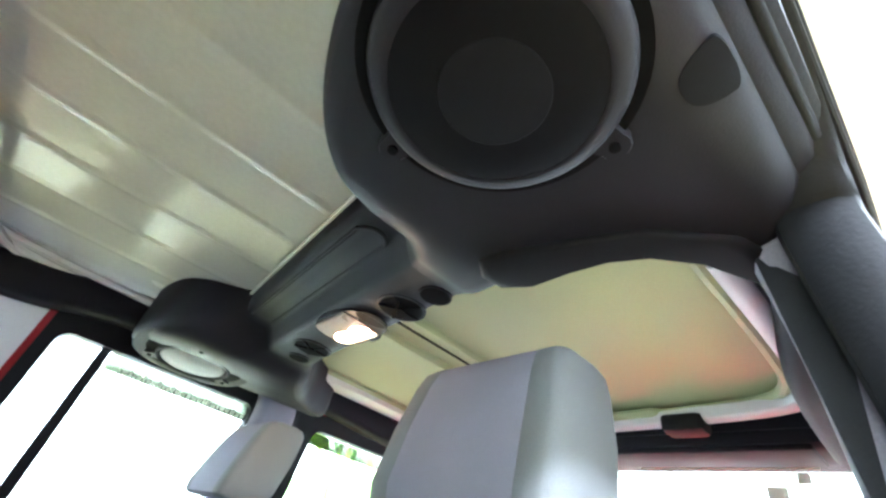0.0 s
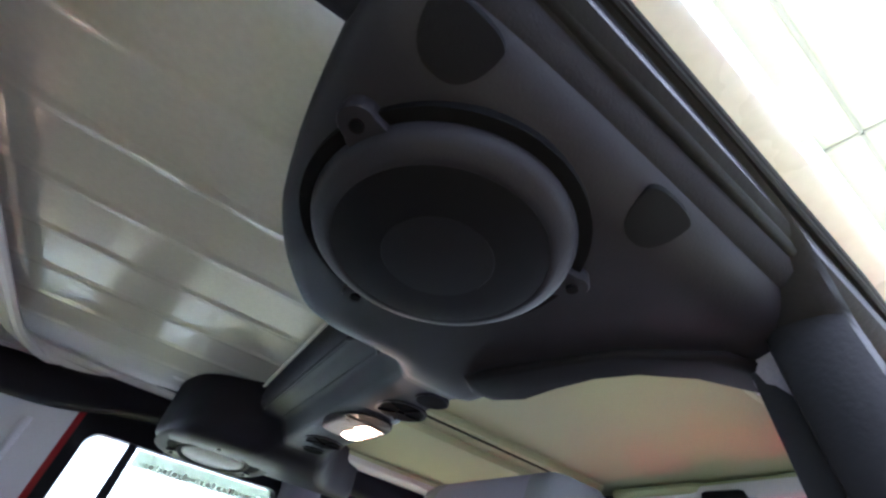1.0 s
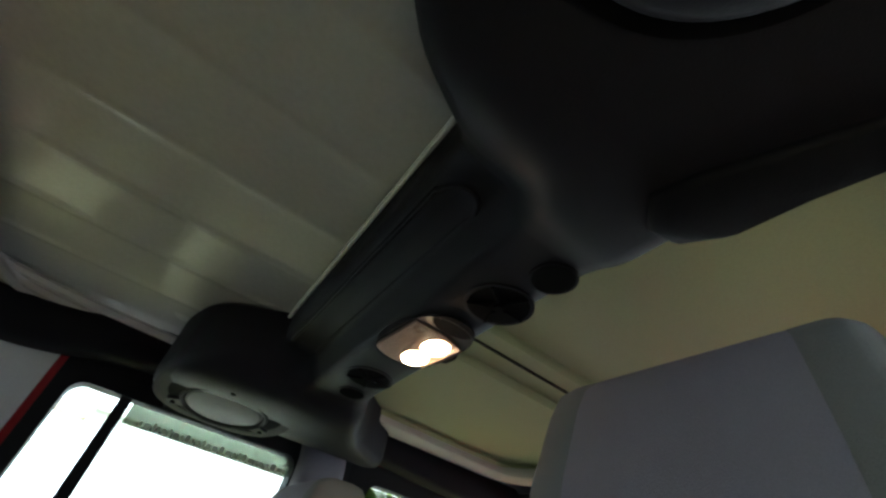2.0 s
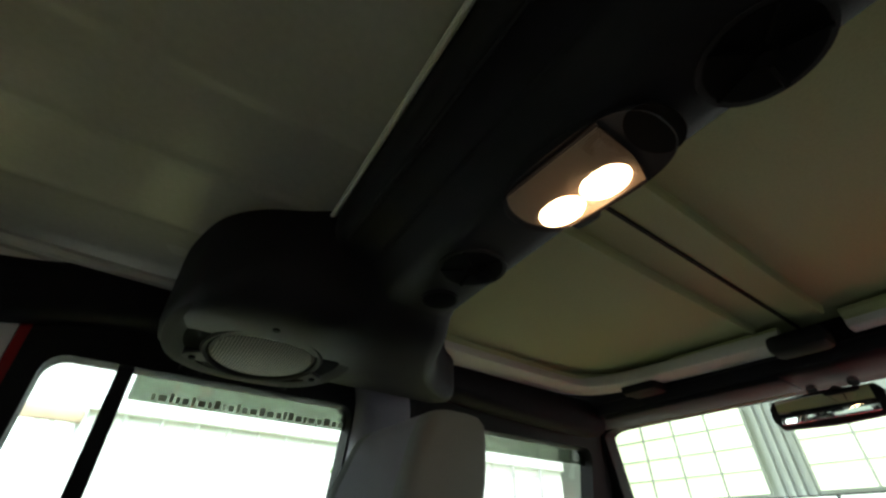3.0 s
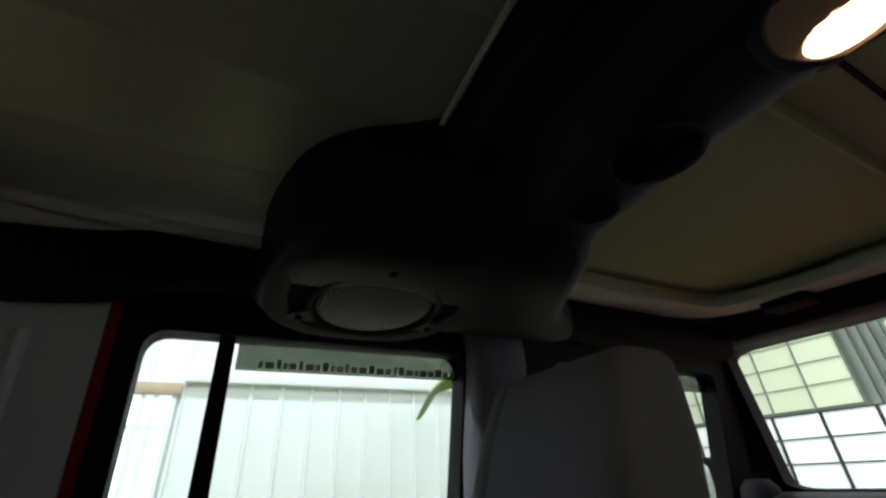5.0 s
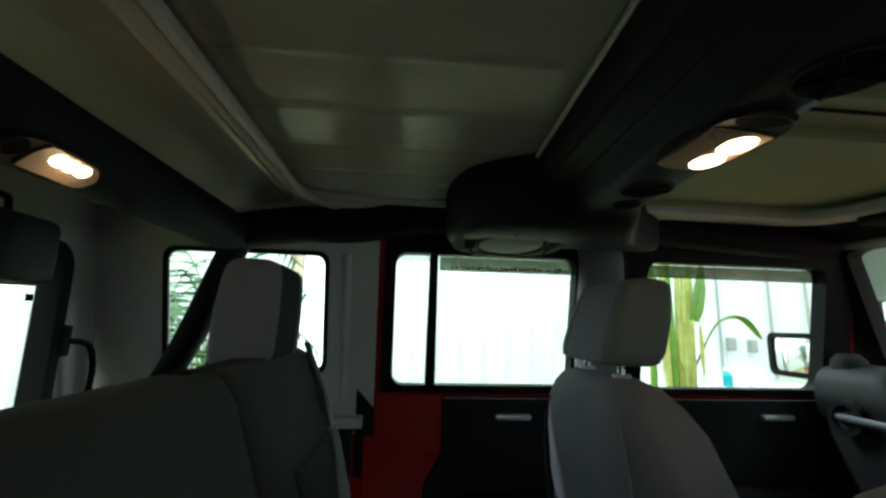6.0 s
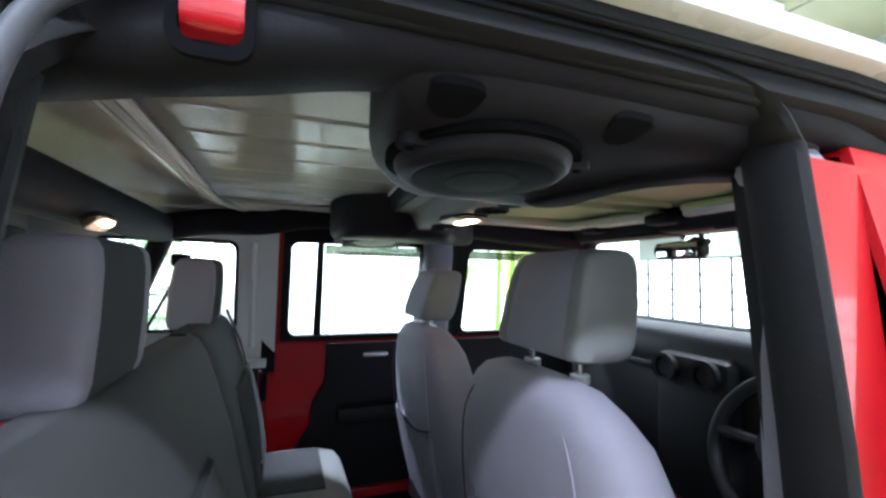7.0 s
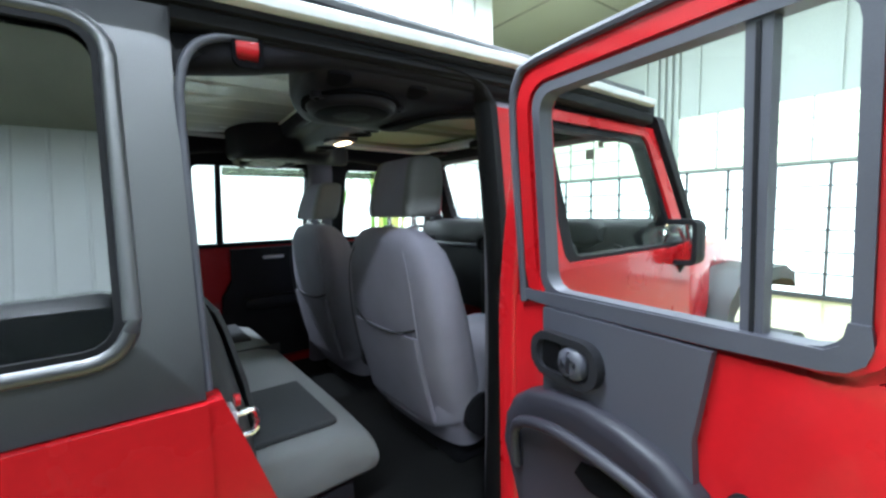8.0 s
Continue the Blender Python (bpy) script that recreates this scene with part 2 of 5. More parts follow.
def plate_with_hole(bm, outer, hole, r, put, thick, rout=0.0):
    """A plate between an outer rectangle and a rounded hole; put(x, z, depth) gives the place."""
    k = 5
    inner = rounded(*hole, r, k)
    x0, x1, z0, z1 = outer
    if rout:
        outs = rounded(x0, x1, z0, z1, rout, k)
    else:
        outs = [[c] * k for c in ((x1, z1), (x0, z1), (x0, z0), (x1, z0))]
    ia, oa = [q for c in inner for q in c], [q for c in outs for q in c]
    made = {}

    def v(q, d):
        key = (round(q[0], 6), round(q[1], 6), d)
        if key not in made:
            made[key] = bm.verts.new(put(q[0], q[1], d * thick))
        return made[key]

    n = len(ia)
    for i in range(n):
        j = (i + 1) % n
        for quad in ([v(ia[i], 0), v(ia[j], 0), v(oa[j], 0), v(oa[i], 0)], [v(ia[i], 1), v(oa[i], 1), v(oa[j], 1), v(ia[j], 1)],
                     [v(ia[i], 0), v(ia[i], 1), v(ia[j], 1), v(ia[j], 0)], [v(oa[i], 0), v(oa[j], 0), v(oa[j], 1), v(oa[i], 1)]):
            q = list(dict.fromkeys(quad))
            if len(q) > 2:
                bm.faces.new(q)
    return bm


def sheet(bm, pts, put, thick):
    """A plate from an outline in (x, z)."""
    a = [bm.verts.new(put(x, z, 0)) for x, z in pts]
    b = [bm.verts.new(put(x, z, thick)) for x, z in pts]
    bm.faces.new(a)
    bm.faces.new(list(reversed(b)))
    n = len(a)
    for i in range(n):
        bm.faces.new((a[i], a[(i + 1) % n], b[(i + 1) % n], b[i]))
    return bm


def pane(pts, put):
    bm = bmesh.new()
    bm.faces.new([bm.verts.new(put(x, z, 0)) for x, z in pts])
    return bm


def flat_outline(hole, r, k=5):
    return [q for c in rounded(*hole, r, k) for q in c]


def disc(bm, c, nrm, r0, r1, depth, n=40):
    """A flat ring (or disc, r0 = 0) with thickness."""
    nrm = Vector(nrm).normalized()
    u = nrm.orthogonal().normalized()
    v = nrm.cross(u)
    c = Vector(c)
    loops = [(r1, 0), (r1, depth), (max(r0, 1e-4), depth), (max(r0, 1e-4), 0)]
    rows = [[bm.verts.new(c + nrm * d + (u * math.cos(2 * math.pi * i / n) + v * math.sin(2 * math.pi * i / n)) * r) for i in range(n)] for r, d in loops]
    for a, b in zip(rows, rows[1:] + rows[:1]):
        for i in range(n):
            bm.faces.new((a[i], a[(i + 1) % n], b[(i + 1) % n], b[i]))
    return bm


# ---------------------------------------------------------------- garage
def slab(name, lo, hi, mat, label):
    return tagged(part(name, boxed(lo, hi), mat, smooth=0), label, name.split("_")[0], kind="structure")


slab("floor", (-3.7, -6.2, -0.2), (7.6, 7.8, 0), FLOOR, "glossy yellow-tinted sealed concrete garage floor")
slab("ceiling", (-3.7, -6.2, 5.0), (7.6, 7.8, 5.15), CEIL, "beige panelled garage ceiling with dark seams")
slab("wall_near", (-3.7, -6.2, 0), (7.6, -6, 5), WALL, "plain pale garage wall")
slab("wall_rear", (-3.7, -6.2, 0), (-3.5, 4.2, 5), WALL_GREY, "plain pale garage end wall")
WY = 4.0
far_wall = tagged(part("wall_far", boxed((-3.7, WY, 0), (4.75, WY + 0.15, 5)), WALL, smooth=0), "white ribbed metal-clad garage wall", "wall", kind="structure")
slab("wall_return", (4.6, WY + 0.15, 0), (4.75, 7.6, 5), WALL, "plain pale garage wall")
slab("wall_far_bay", (4.6, 7.6, 0), (7.6, 7.8, 5), WALL, "plain pale garage wall of the front bay")
rib = bmesh.new()
loft(rib, [[Vector((x, y, z)) for x, y in ((-0.02, 0), (-0.008, -0.025), (0.008, -0.025), (0.02, 0))] for z in (0, 4.98)])
rib_mesh = part("rib", rib, WALL, far_wall, smooth=0)
rib_mesh.location = (-0.7, WY, 0)
for i in range(1, 18):
    o = new("rib", rib_mesh.data)
    o.parent, o.location = far_wall, (-0.7 + 0.25 * i, WY, 0)
near_wall = bpy.data.objects["wall_near"]
for i in range(32):
    o = new("rib", rib_mesh.data)
    o.parent = near_wall
    o.matrix_local = Matrix.Translation((-3.2 + 0.33 * i, -6.0, 0)) @ Matrix.Rotation(math.pi, 4, "Z")
part("ledge", boxed((-0.45, WY - 0.07, 2.18), (4.74, WY, 2.31), 0.008), WALL, far_wall, "white horizontal ledge")
for x in (3.2, 3.83, 4.3):
    part("conduit", tube(bmesh.new(), [(x, WY - 0.05, 0.9), (x, WY - 0.05, 4.9)], 0.016), STEEL, far_wall, "thin grey conduit pipe")
for x, z in ((3.3, 1.27), (3.55, 1.25), (3.83, 1.25)):
    part("outlet_box", boxed((x - 0.05, WY - 0.1, z - 0.07), (x + 0.05, WY - 0.05, z + 0.07), 0.01), STEEL, far_wall, "grey steel outlet box")
for y0, y1, x in ((-6, 7.6, 5.6), (-6, 4.0, 3.2)):
    part("ceiling_seam", boxed((x, y0, 4.985), (x + 0.03, y1, 5.0)), SEAM, bpy.data.objects["ceiling"], smooth=0)
for y in (-3, -1, 1, 3.0):
    part("ceiling_seam", boxed((-3.5, y, 4.985), (7.4, y + 0.03, 5.0)), SEAM, bpy.data.objects["ceiling"], smooth=0)

# front end: low daylit panel doors with black mullions, pale green sectional doors over them
FX = 7.2
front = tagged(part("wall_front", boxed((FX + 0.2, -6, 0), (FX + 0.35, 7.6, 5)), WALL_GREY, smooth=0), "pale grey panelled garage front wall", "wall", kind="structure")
for i in range(10):
    o = part("wall_rib", boxed((FX + 0.15, -4.6 + i * 0.9, 2.8), (FX + 0.2, -4.56 + i * 0.9, 4.98)), WALL_GREY, front, smooth=0)
for y in (2.02, 2.14, 2.26, 2.38):
    part("pier_rib", boxed((FX + 0.12, y, 1.8), (FX + 0.2, y + 0.05, 4.9)), WALL_GREY, front, smooth=0)


def panel_door(y0, y1, z0, z1, cw, ch, pane, bar, name, label, w=0.035):
    d = tagged(thing(name, label, "garage door"), kind="structure")
    ny, nz = round((y1 - y0) / cw), round((z1 - z0) / ch)
    pm = None
    for i in range(ny):
        for j in range(nz):
            if pm is None:
                ob = part("pane", boxed((0, 0, 0), (0.03, cw, ch)), pane, d, smooth=0)
                pm = ob.data
            else:
                ob = new("pane", pm)
                ob.parent = d
            ob.location = (FX + 0.02, y0 + i * cw, z0 + j * ch)
    for i in range(ny + 1):
        part("mullion", boxed((FX - 0.02, y0 + i * cw - w / 2, z0), (FX + 0.018, y0 + i * cw + w / 2, z1)), bar, d, smooth=0)
    for j in range(nz + 1):
        part("rail", boxed((FX - 0.016, y0, z0 + j * ch - w * 0.3), (FX + 0.016, y1, z0 + j * ch + w * 0.3)), bar, d, smooth=0)
    return d


panel_door(-4.41, 7.37, 0.06, 1.92, 0.62, 0.31, DOORPANE, MULLION, "low_door", "white daylit panels in a black grid along the garage front")
part("base", boxed((FX - 0.04, -6, 0), (FX + 0.1, 7.59, 0.06)), MULLION, bpy.data.objects["low_door"], smooth=0)
panel_door(-1.05, 1.95, 1.97, 2.87, 0.6, 0.3, GREENPANE, WALL_GREY, "green_door", "pale green translucent sectional garage door", 0.02)
panel_door(2.5, 5.25, 1.97, 3.17, 0.55, 0.3, GREENPANE, WALL_GREY, "green_door", "tall pale green translucent sectional garage door", 0.02)
for y in (-3.6, -0.6, 2.4):
    for x in (-2.0, 1.2, 4.2):
        lamp = thing("ceiling_light", "long white fluorescent ceiling light", "lamp", group="ceiling lights")
        part("housing", boxed((x - 1.2, y - 0.12, 4.90), (x + 1.2, y + 0.12, 4.999), 0.01), WHITE, lamp)
        for dy in (-0.06, 0.06):
            part("tube", tube(bmesh.new(), [(x - 1.15, y + dy, 4.885), (x + 1.15, y + dy, 4.885)], 0.018, 8), TUBE, lamp)
        area_lamp("ceiling_light_glow", (x, y, 4.84), (x, y, 0), 2.3, 0.3, LAMP_POWER * (0.55 if y < -2 else 1.0) * (1.5 if x < -1 else 0.6 if x > 3 else 1.0))

# the office window in the ribbed wall, seen through the small pane
office = tagged(thing("window_office", "bright office window in an oak frame", "window"), kind="structure")
part("daylight", boxed((-1.40, WY - 0.02, 0.7), (-0.50, WY - 0.005, 2.10)), DAYLIGHT, office, smooth=0)
for lo, hi in (((-1.46, WY - 0.08, 0.6), (-1.34, WY, 2.16)), ((-1.06, WY - 0.08, 0.6), (-0.93, WY, 2.16)), ((-1.46, WY - 0.07, 2.08), (-0.46, WY, 2.17))):
    part("frame", boxed(lo, hi, 0.008), WOOD, office)
for x in (-0.70, -0.62, -0.50):
    part("mullion", boxed((x - 0.018, WY - 0.05, 0.7), (x + 0.018, WY - 0.01, 2.08)), WALL, office, smooth=0)
for z in (1.35, 1.85):
    part("rail", boxed((-0.93, WY - 0.045, z - 0.015), (-0.50, WY - 0.012, z + 0.015)), WALL, office, smooth=0)
part("cabinet", boxed((-0.92, WY - 0.4, 0.0), (-0.80, WY - 0.05, 1.35), 0.01), STEEL, office, "grey steel cabinet")
part("low_shelf", boxed((-0.66, WY - 0.4, 0.0), (-0.52, WY - 0.05, 1.30), 0.01), WHITE, office, "white shelf unit")

# the rear end's bright window
rwin = tagged(thing("window_rear_wall", "bright white-framed window in a pale wall", "window"), kind="structure")
part("daylight", boxed((-3.49, 2.45, 0.5), (-3.47, 3.40, 2.3)), DAYLIGHT, rwin, smooth=0)
for z in (0.5, 1.55, 2.3):
    part("rail", boxed((-3.49, 2.40, z - 0.03), (-3.43, 3.45, z + 0.03)), WHITE, rwin, smooth=0)
for y in (2.45, 3.40):
    part("stile", boxed((-3.49, y - 0.05, 0.47), (-3.43, y + 0.05, 2.33)), WHITE, rwin, smooth=0)
rear_wall = bpy.data.objects["wall_rear"]
for i in range(14):
    part("siding", boxed((-3.5, 3.46, 0.25 * i), (-3.475, 3.99, 0.25 * i + 0.235)), WALL, rear_wall, smooth=0)

# ---------------------------------------------------------------- the vehicle's shell
car = thing("off_road_car", "red four-door off-road car with a black hardtop, one rear door open", "car")


def inner_y(z):
    return 0.745 if z < 1.25 else 0.745 - (z - 1.25) * 0.236


def side(sgn, off=0.0):
    """Places on one side of the shell: depth is measured outwards."""
    return lambda x, z, d: Vector((x, sgn * (inner_y(z) + off + d), z))


XR = -1.10          # inside of the tail
XO0, XO1 = -0.522, 0.115   # door opening, rear and front
SILL = 0.62


def quarter(sgn):
    inn, out = side(sgn), side(sgn, 0.022)
    hole = (-0.935, -0.525, 1.285, 1.60)
    lining = part("hardtop_lining_side", plate_with_hole(bmesh.new(), (XR, -0.388 if sgn > 0 else XO0 - 0.05, 1.16, 1.76), hole, 0.03, inn, 0.02), SHELL_IN, car, "light grey inside of the hardtop")
    ow = (-0.96, -0.615 if sgn < 0 else -0.5, 1.222 if sgn < 0 else 1.27, 1.645)
    part("hardtop_side", plate_with_hole(bmesh.new(), (XR - 0.03, XO0 if sgn < 0 else -0.412, 1.125, 1.742), ow, 0.035, out, 0.025), SHELL_OUT, car, "grained black outside of the hardtop")
    part("quarter_window_seal", plate_with_hole(bmesh.new(), (ow[0] - 0.008, ow[1] + 0.012, ow[2] - 0.012, ow[3] + 0.012), (ow[0] + 0.002, ow[1] - 0.002, ow[2] + 0.002, ow[3] - 0.002), 0.034, side(sgn, 0.044), 0.008, 0.04), RUBBER, car)
    part("quarter_window_trim", plate_with_hole(bmesh.new(), (hole[0] - 0.006, hole[1] + 0.006, hole[2] - 0.006, hole[3] + 0.006), (hole[0] + 0.006, hole[1] - 0.006, hole[2] + 0.006, hole[3] - 0.006), 0.026, side(sgn, -0.004), 0.01, 0.03), RUBBER, car)
    g = part("quarter_window", sheet(bmesh.new(), flat_outline((ow[0] - 0.005, ow[1] + 0.005, ow[2] - 0.005, ow[3] + 0.005), 0.03), side(sgn, 0.036), 0.004), DARK_GLASS if sgn < 0 else GLASS, car, "quarter window glass")
    g.visible_shadow = False
    lipline = [side(sgn, 0.048)(x, z, 0) for c in rounded(ow[0] - 0.012, ow[1] + 0.016, ow[2] - 0.016, ow[3] + 0.016, 0.05, 6) for x, z in c]
    part("window_lip", tube(bmesh.new(), lipline + lipline[:1], 0.011, 10), SHELL_OUT, car)
    # pressed rib beside the window and the foot flange
    if sgn > 0:
        part("lining_rib", tube(bmesh.new(), [side(sgn, -0.006)(-0.47, z, 0) for z in (1.22, 1.30, 1.45, 1.60)], 0.010, 8), SHELL_IN, car)
    part("lining_flange", sheet(bmesh.new(), [(XR, 1.15), (-0.415 if sgn > 0 else -0.58, 1.15), (-0.415 if sgn > 0 else -0.58, 1.175), (XR, 1.175)], side(sgn, -0.05), 0.06), SHELL_IN, car)
    part("rear_body_side", sheet(bmesh.new(), [(XR - 0.03, SILL), (XO0 if sgn < 0 else -0.412, SILL), (XO0 if sgn < 0 else -0.412, 1.122), (XR - 0.03, 1.122)], side(sgn, 0.01), 0.05), RED, car, "red rear body side")
    part("rear_trim_side", sheet(bmesh.new(), [(XR, SILL), (-0.44 if sgn > 0 else -0.56, SILL), (-0.44 if sgn > 0 else -0.56, 1.148), (XR, 1.148)], side(sgn, -0.03), 0.03), TRIM, car)


for s in (1, -1):
    quarter(s)

# tail: lining with the lift-up glass
tail = lambda y, z, d: Vector((XR - d, y, z))
part("hardtop_lining_tail", plate_with_hole(bmesh.new(), (-0.70, 0.70, 1.14, 1.768), (-0.54, 0.54, 1.16, 1.56), 0.05, tail, 0.03), SHELL_IN, car, "light grey inside of the hardtop tail")
part("tail_window_frame", plate_with_hole(bmesh.new(), (-0.56, 0.56, 1.13, 1.585), (-0.53, 0.53, 1.165, 1.55), 0.05, lambda y, z, d: Vector((XR + 0.03 - d, y, z)), 0.05, 0.06), RUBBER, car, "black frame of the tail window")
g = part("tail_window", boxed((XR - 0.02, -0.55, 1.14), (XR - 0.016, 0.55, 1.58)), GLASS, car, "lift-up tail window")
g.visible_shadow = False
part("tailgate", boxed((XR - 0.07, -0.72, SILL), (XR, 0.72, 1.13), 0.02), RED, car, "red tailgate")
part("wiper_motor", boxed((XR + 0.03, 0.16, 1.475), (XR + 0.12, 0.40, 1.60), 0.02), TRIM, car, "black wiper motor cover")
part("harness_socket", boxed((XR + 0.001, 0.545, 1.33), (XR + 0.03, 0.59, 1.40), 0.006), RUBBER, car, "black wiring socket")
part("harness_cable", tube(bmesh.new(), curve_points([(XR + 0.025, 0.58, 1.365), (XR + 0.05, 0.62, 1.35), (XR + 0.05, 0.64, 1.27), (XR + 0.04, 0.62, 1.20)]), 0.007, 8), RUBBER, car, "black looping wiring cable")
part("glass_strut", tube(bmesh.new(), [(XR + 0.05, 0.47, 1.20), (XR + 0.04, 0.50, 1.17)], 0.018, 10), RUBBER, car)
part("tail_hook", tube(bmesh.new(), curve_points([(XR + 0.06, 0.30, 1.60), (XR + 0.06, 0.31, 1.63), (XR + 0.06, 0.335, 1.63), (XR + 0.06, 0.34, 1.60)]), 0.006, 8), RUBBER, car)

# floor pan and lower parts
part("floor_pan", boxed((XR, -0.74, 0.50), (1.3, 0.74, 0.62)), CARPET, car, "black carpeted car floor", smooth=0)
part("cargo_floor", boxed((XR, -0.70, 0.62), (-0.62, 0.70, 0.80)), CARPET, car, smooth=0)
for s in (1, -1):
    part("sill", boxed((XO0 - 0.05, min(s * 0.72, s * 0.79), 0.48), (1.2, max(s * 0.72, s * 0.79), 0.66), 0.02), RED, car, "red door sill")

# ---------------------------------------------------------------- roof
def rear_roof():
    bm = bmesh.new()
    # a shallow pan with long pressed ribs, sagging to its rim
    nx, ny = 30, 190
    x0, x1, y0, y1 = XR, -0.05, -0.655, 0.655
    rows = []
    for i in range(nx + 1):
        row = []
        for j in range(ny + 1):
            x, y = x0 + (x1 - x0) * i / nx, y0 + (y1 - y0) * j / ny
            rim = max(abs(y) - 0.545, 0) / 0.11
            back = max(-0.62 - x, 0) / 0.05
            z = 1.752 - 0.030 * min(1, rim * 1.6) ** 2 - 0.014 * min(1, back) + 0.004 * math.sin(x * 3.0)
            for c in (-0.42, -0.28, -0.14, 0.0, 0.14, 0.28, 0.42):
                z -= 0.0032 * math.exp(-(((y - c) / 0.007) ** 2)) if x > -0.6 else 0
            row.append(bm.verts.new((x, y, z)))
        rows.append(row)
    for a, b in zip(rows, rows[1:]):
        for i in range(ny):
            bm.faces.new((a[i], a[i + 1], b[i + 1], b[i]))
    bmesh.ops.solidify(bm, geom=list(bm.faces), thickness=0.012)
    return bm


part("hardtop_lining_roof", rear_roof(), ROOF_IN, car, "glossy beige-grey inside of the rear roof", smooth=60)
part("roof_edge_lip", tube(bmesh.new(), [(-0.140, -0.58, 1.738), (-0.057, 0.58, 1.738)], 0.004, 8), FLANGE, car)
part("roof_edge_lip", tube(bmesh.new(), [(-0.62, -0.60, 1.735), (-0.62, 0.60, 1.735)], 0.010, 8), ROOF_IN, car)
part("roof_skin", boxed((XR - 0.04, -0.68, 1.775), (0.93, 0.68, 1.80), 0.012), SHELL_OUT, car, "black roof top")
for s in (1, -1):
    rail = [(XR - 0.04, s * 0.722, 1.715), (-0.5, s * 0.724, 1.722), (0.2, s * 0.724, 1.742), (0.9, s * 0.705, 1.742)]
    part("drip_rail", loft(bmesh.new(), [ring(q, (0, 1, 0), (0, 0, 1), 0.026, 0.0135, 12, 4) for q in rail]), RAIL, car, "roof edge with drip rail, paled for the reflected ceiling")
    part("roof_side_seal", loft(bmesh.new(), [ring((x, s * 0.694, z), (0, 1, 0), (0, 0, 1), 0.026, 0.020, 12, 3) for x, z in ((XO0, 1.690), (0.2, 1.706), (0.9, 1.69))]), RUBBER, car, "black door seal under the roof edge")
    if s < 0:
        part("drip_rail_seal", loft(bmesh.new(), [ring(q + Vector((0, 0.010, -0.0185)), (0, 1, 0), (0, 0, 1), 0.016, 0.0075, 12, 4) for q in [Vector(p) for p in rail]]), RUBBER, car, "black ribbed seal under the roof edge")
        for y, z in ((-0.706, 1.720), (-0.724, 1.718)):
            part("seal_rib", tube(bmesh.new(), [(XO0, y, z - 0.017), (0.2, y, z - 0.003), (0.9, y + 0.015, z - 0.003)], 0.0035, 8), RUBBER, car)
    if s > 0:
        for o, z, r in ((0.0, 1.733, 0.010), (0.026, 1.722, 0.012), (0.052, 1.712, 0.010)):
            run = curve_points([(-0.625 + o, -0.52, z + 0.006), (-0.622 + o, 0.0, z + 0.006), (-0.618 + o, 0.40, z + 0.004), (-0.60 + o, 0.50, z), (-0.54 + o * 0.6, 0.545 + o * 0.5, z - 0.002), (-0.42, 0.560 + o, z - 0.006), (-0.22, 0.565 + o, z - 0.008)], 5)
            part("roof_rim_step", tube(bmesh.new(), run, r, 8), SHELL_IN, car, "pale stepped moulding round the roof edge")
    # light ledge with a step that runs along the roof's inside edge
    part("roof_side_ledge", loft(bmesh.new(), [ring((x, s * 0.635, 1.712), (0, 1, 0), (0, 0, 1), 0.030, 0.012, 10, 3) for x in (XR, -0.2, 0.0)]), SHELL_IN, car)


def front_panel(s):
    y0, y1 = (0.0300, 0.60) if s > 0 else (-0.60, 0.0240)
    p = part("roof_panel", boxed((0.06, y0, 1.738), (0.86, y1, 1.765)), ROOF_FRONT, car, "olive-beige lining of a lift-out roof panel")
    # pale stepped flange along the outer and front edges, with a rounded corner between them
    o = 0.515 if s > 0 else 0.575
    run = curve_points([(0.25, s * o, 1.722), (0.56, s * o, 1.720), (0.69, s * (o - 0.015), 1.716), (0.745, s * (o - 0.075), 1.712), (0.768, s * 0.30, 1.710), (0.785, s * 0.05, 1.710)], 5)
    part("flange", tube(bmesh.new(), run, 0.016, 12, 2.4 if s > 0 else 1.2, 4.0), FLANGE if s > 0 else SHELL_IN, p, "pale raised flange")
    part("flange_step", tube(bmesh.new(), [q + Vector((-0.018 if q.x > 0.77 else 0.0, -s * 0.030 if q.x < 0.77 else 0.0, 0.012)) for q in run], 0.012, 8), ROOF_FRONT, p)
    # shallow pressed rib beside the middle seam
    yr = 0.085 if s > 0 else -0.03
    part("pressed_rib", tube(bmesh.new(), [(0.12, yr, 1.737), (0.74, yr, 1.737)], 0.016, 10, 0.35), ROOF_FRONT, p)
    return p


for s in (1, -1):
    front_panel(s)
part("panel_catch", boxed((0.098, -0.006, 1.664), (0.128, 0.030, 1.712), 0.008), RUBBER, car, "small black catch at the head of the roof seam")
part("roof_seam_seal", boxed((0.08, 0.0245, 1.735), (0.84, 0.0295, 1.762)), RUBBER, car)
part("panel_latch", boxed((0.745, 0.315, 1.676), (0.815, 0.405, 1.714), 0.012), RUBBER, car, "black roof panel latch")
part("panel_latch", boxed((0.735, -0.02, 1.676), (0.80, 0.075, 1.712), 0.012), RUBBER, car, "black roof panel latch")
part("panel_latch", boxed((0.735, -0.36, 1.672), (0.80, -0.27, 1.712), 0.012), RUBBER, car, "black roof panel latch")
part("warning_sticker", boxed((0.765, 0.10, 1.6965), (0.80, 0.19, 1.6995)), YELLOW, car, "small yellow sticker", smooth=0)

# ---------------------------------------------------------------- windscreen and its frame
WT, WB = Vector((0.985, 0, 1.662)), Vector((1.12, 0, 1.335))


def screen(y, s, d):
    q = WB.lerp(WT, s)
    return Vector((q.x + d, y * (1 - 0.06 * s), q.z))


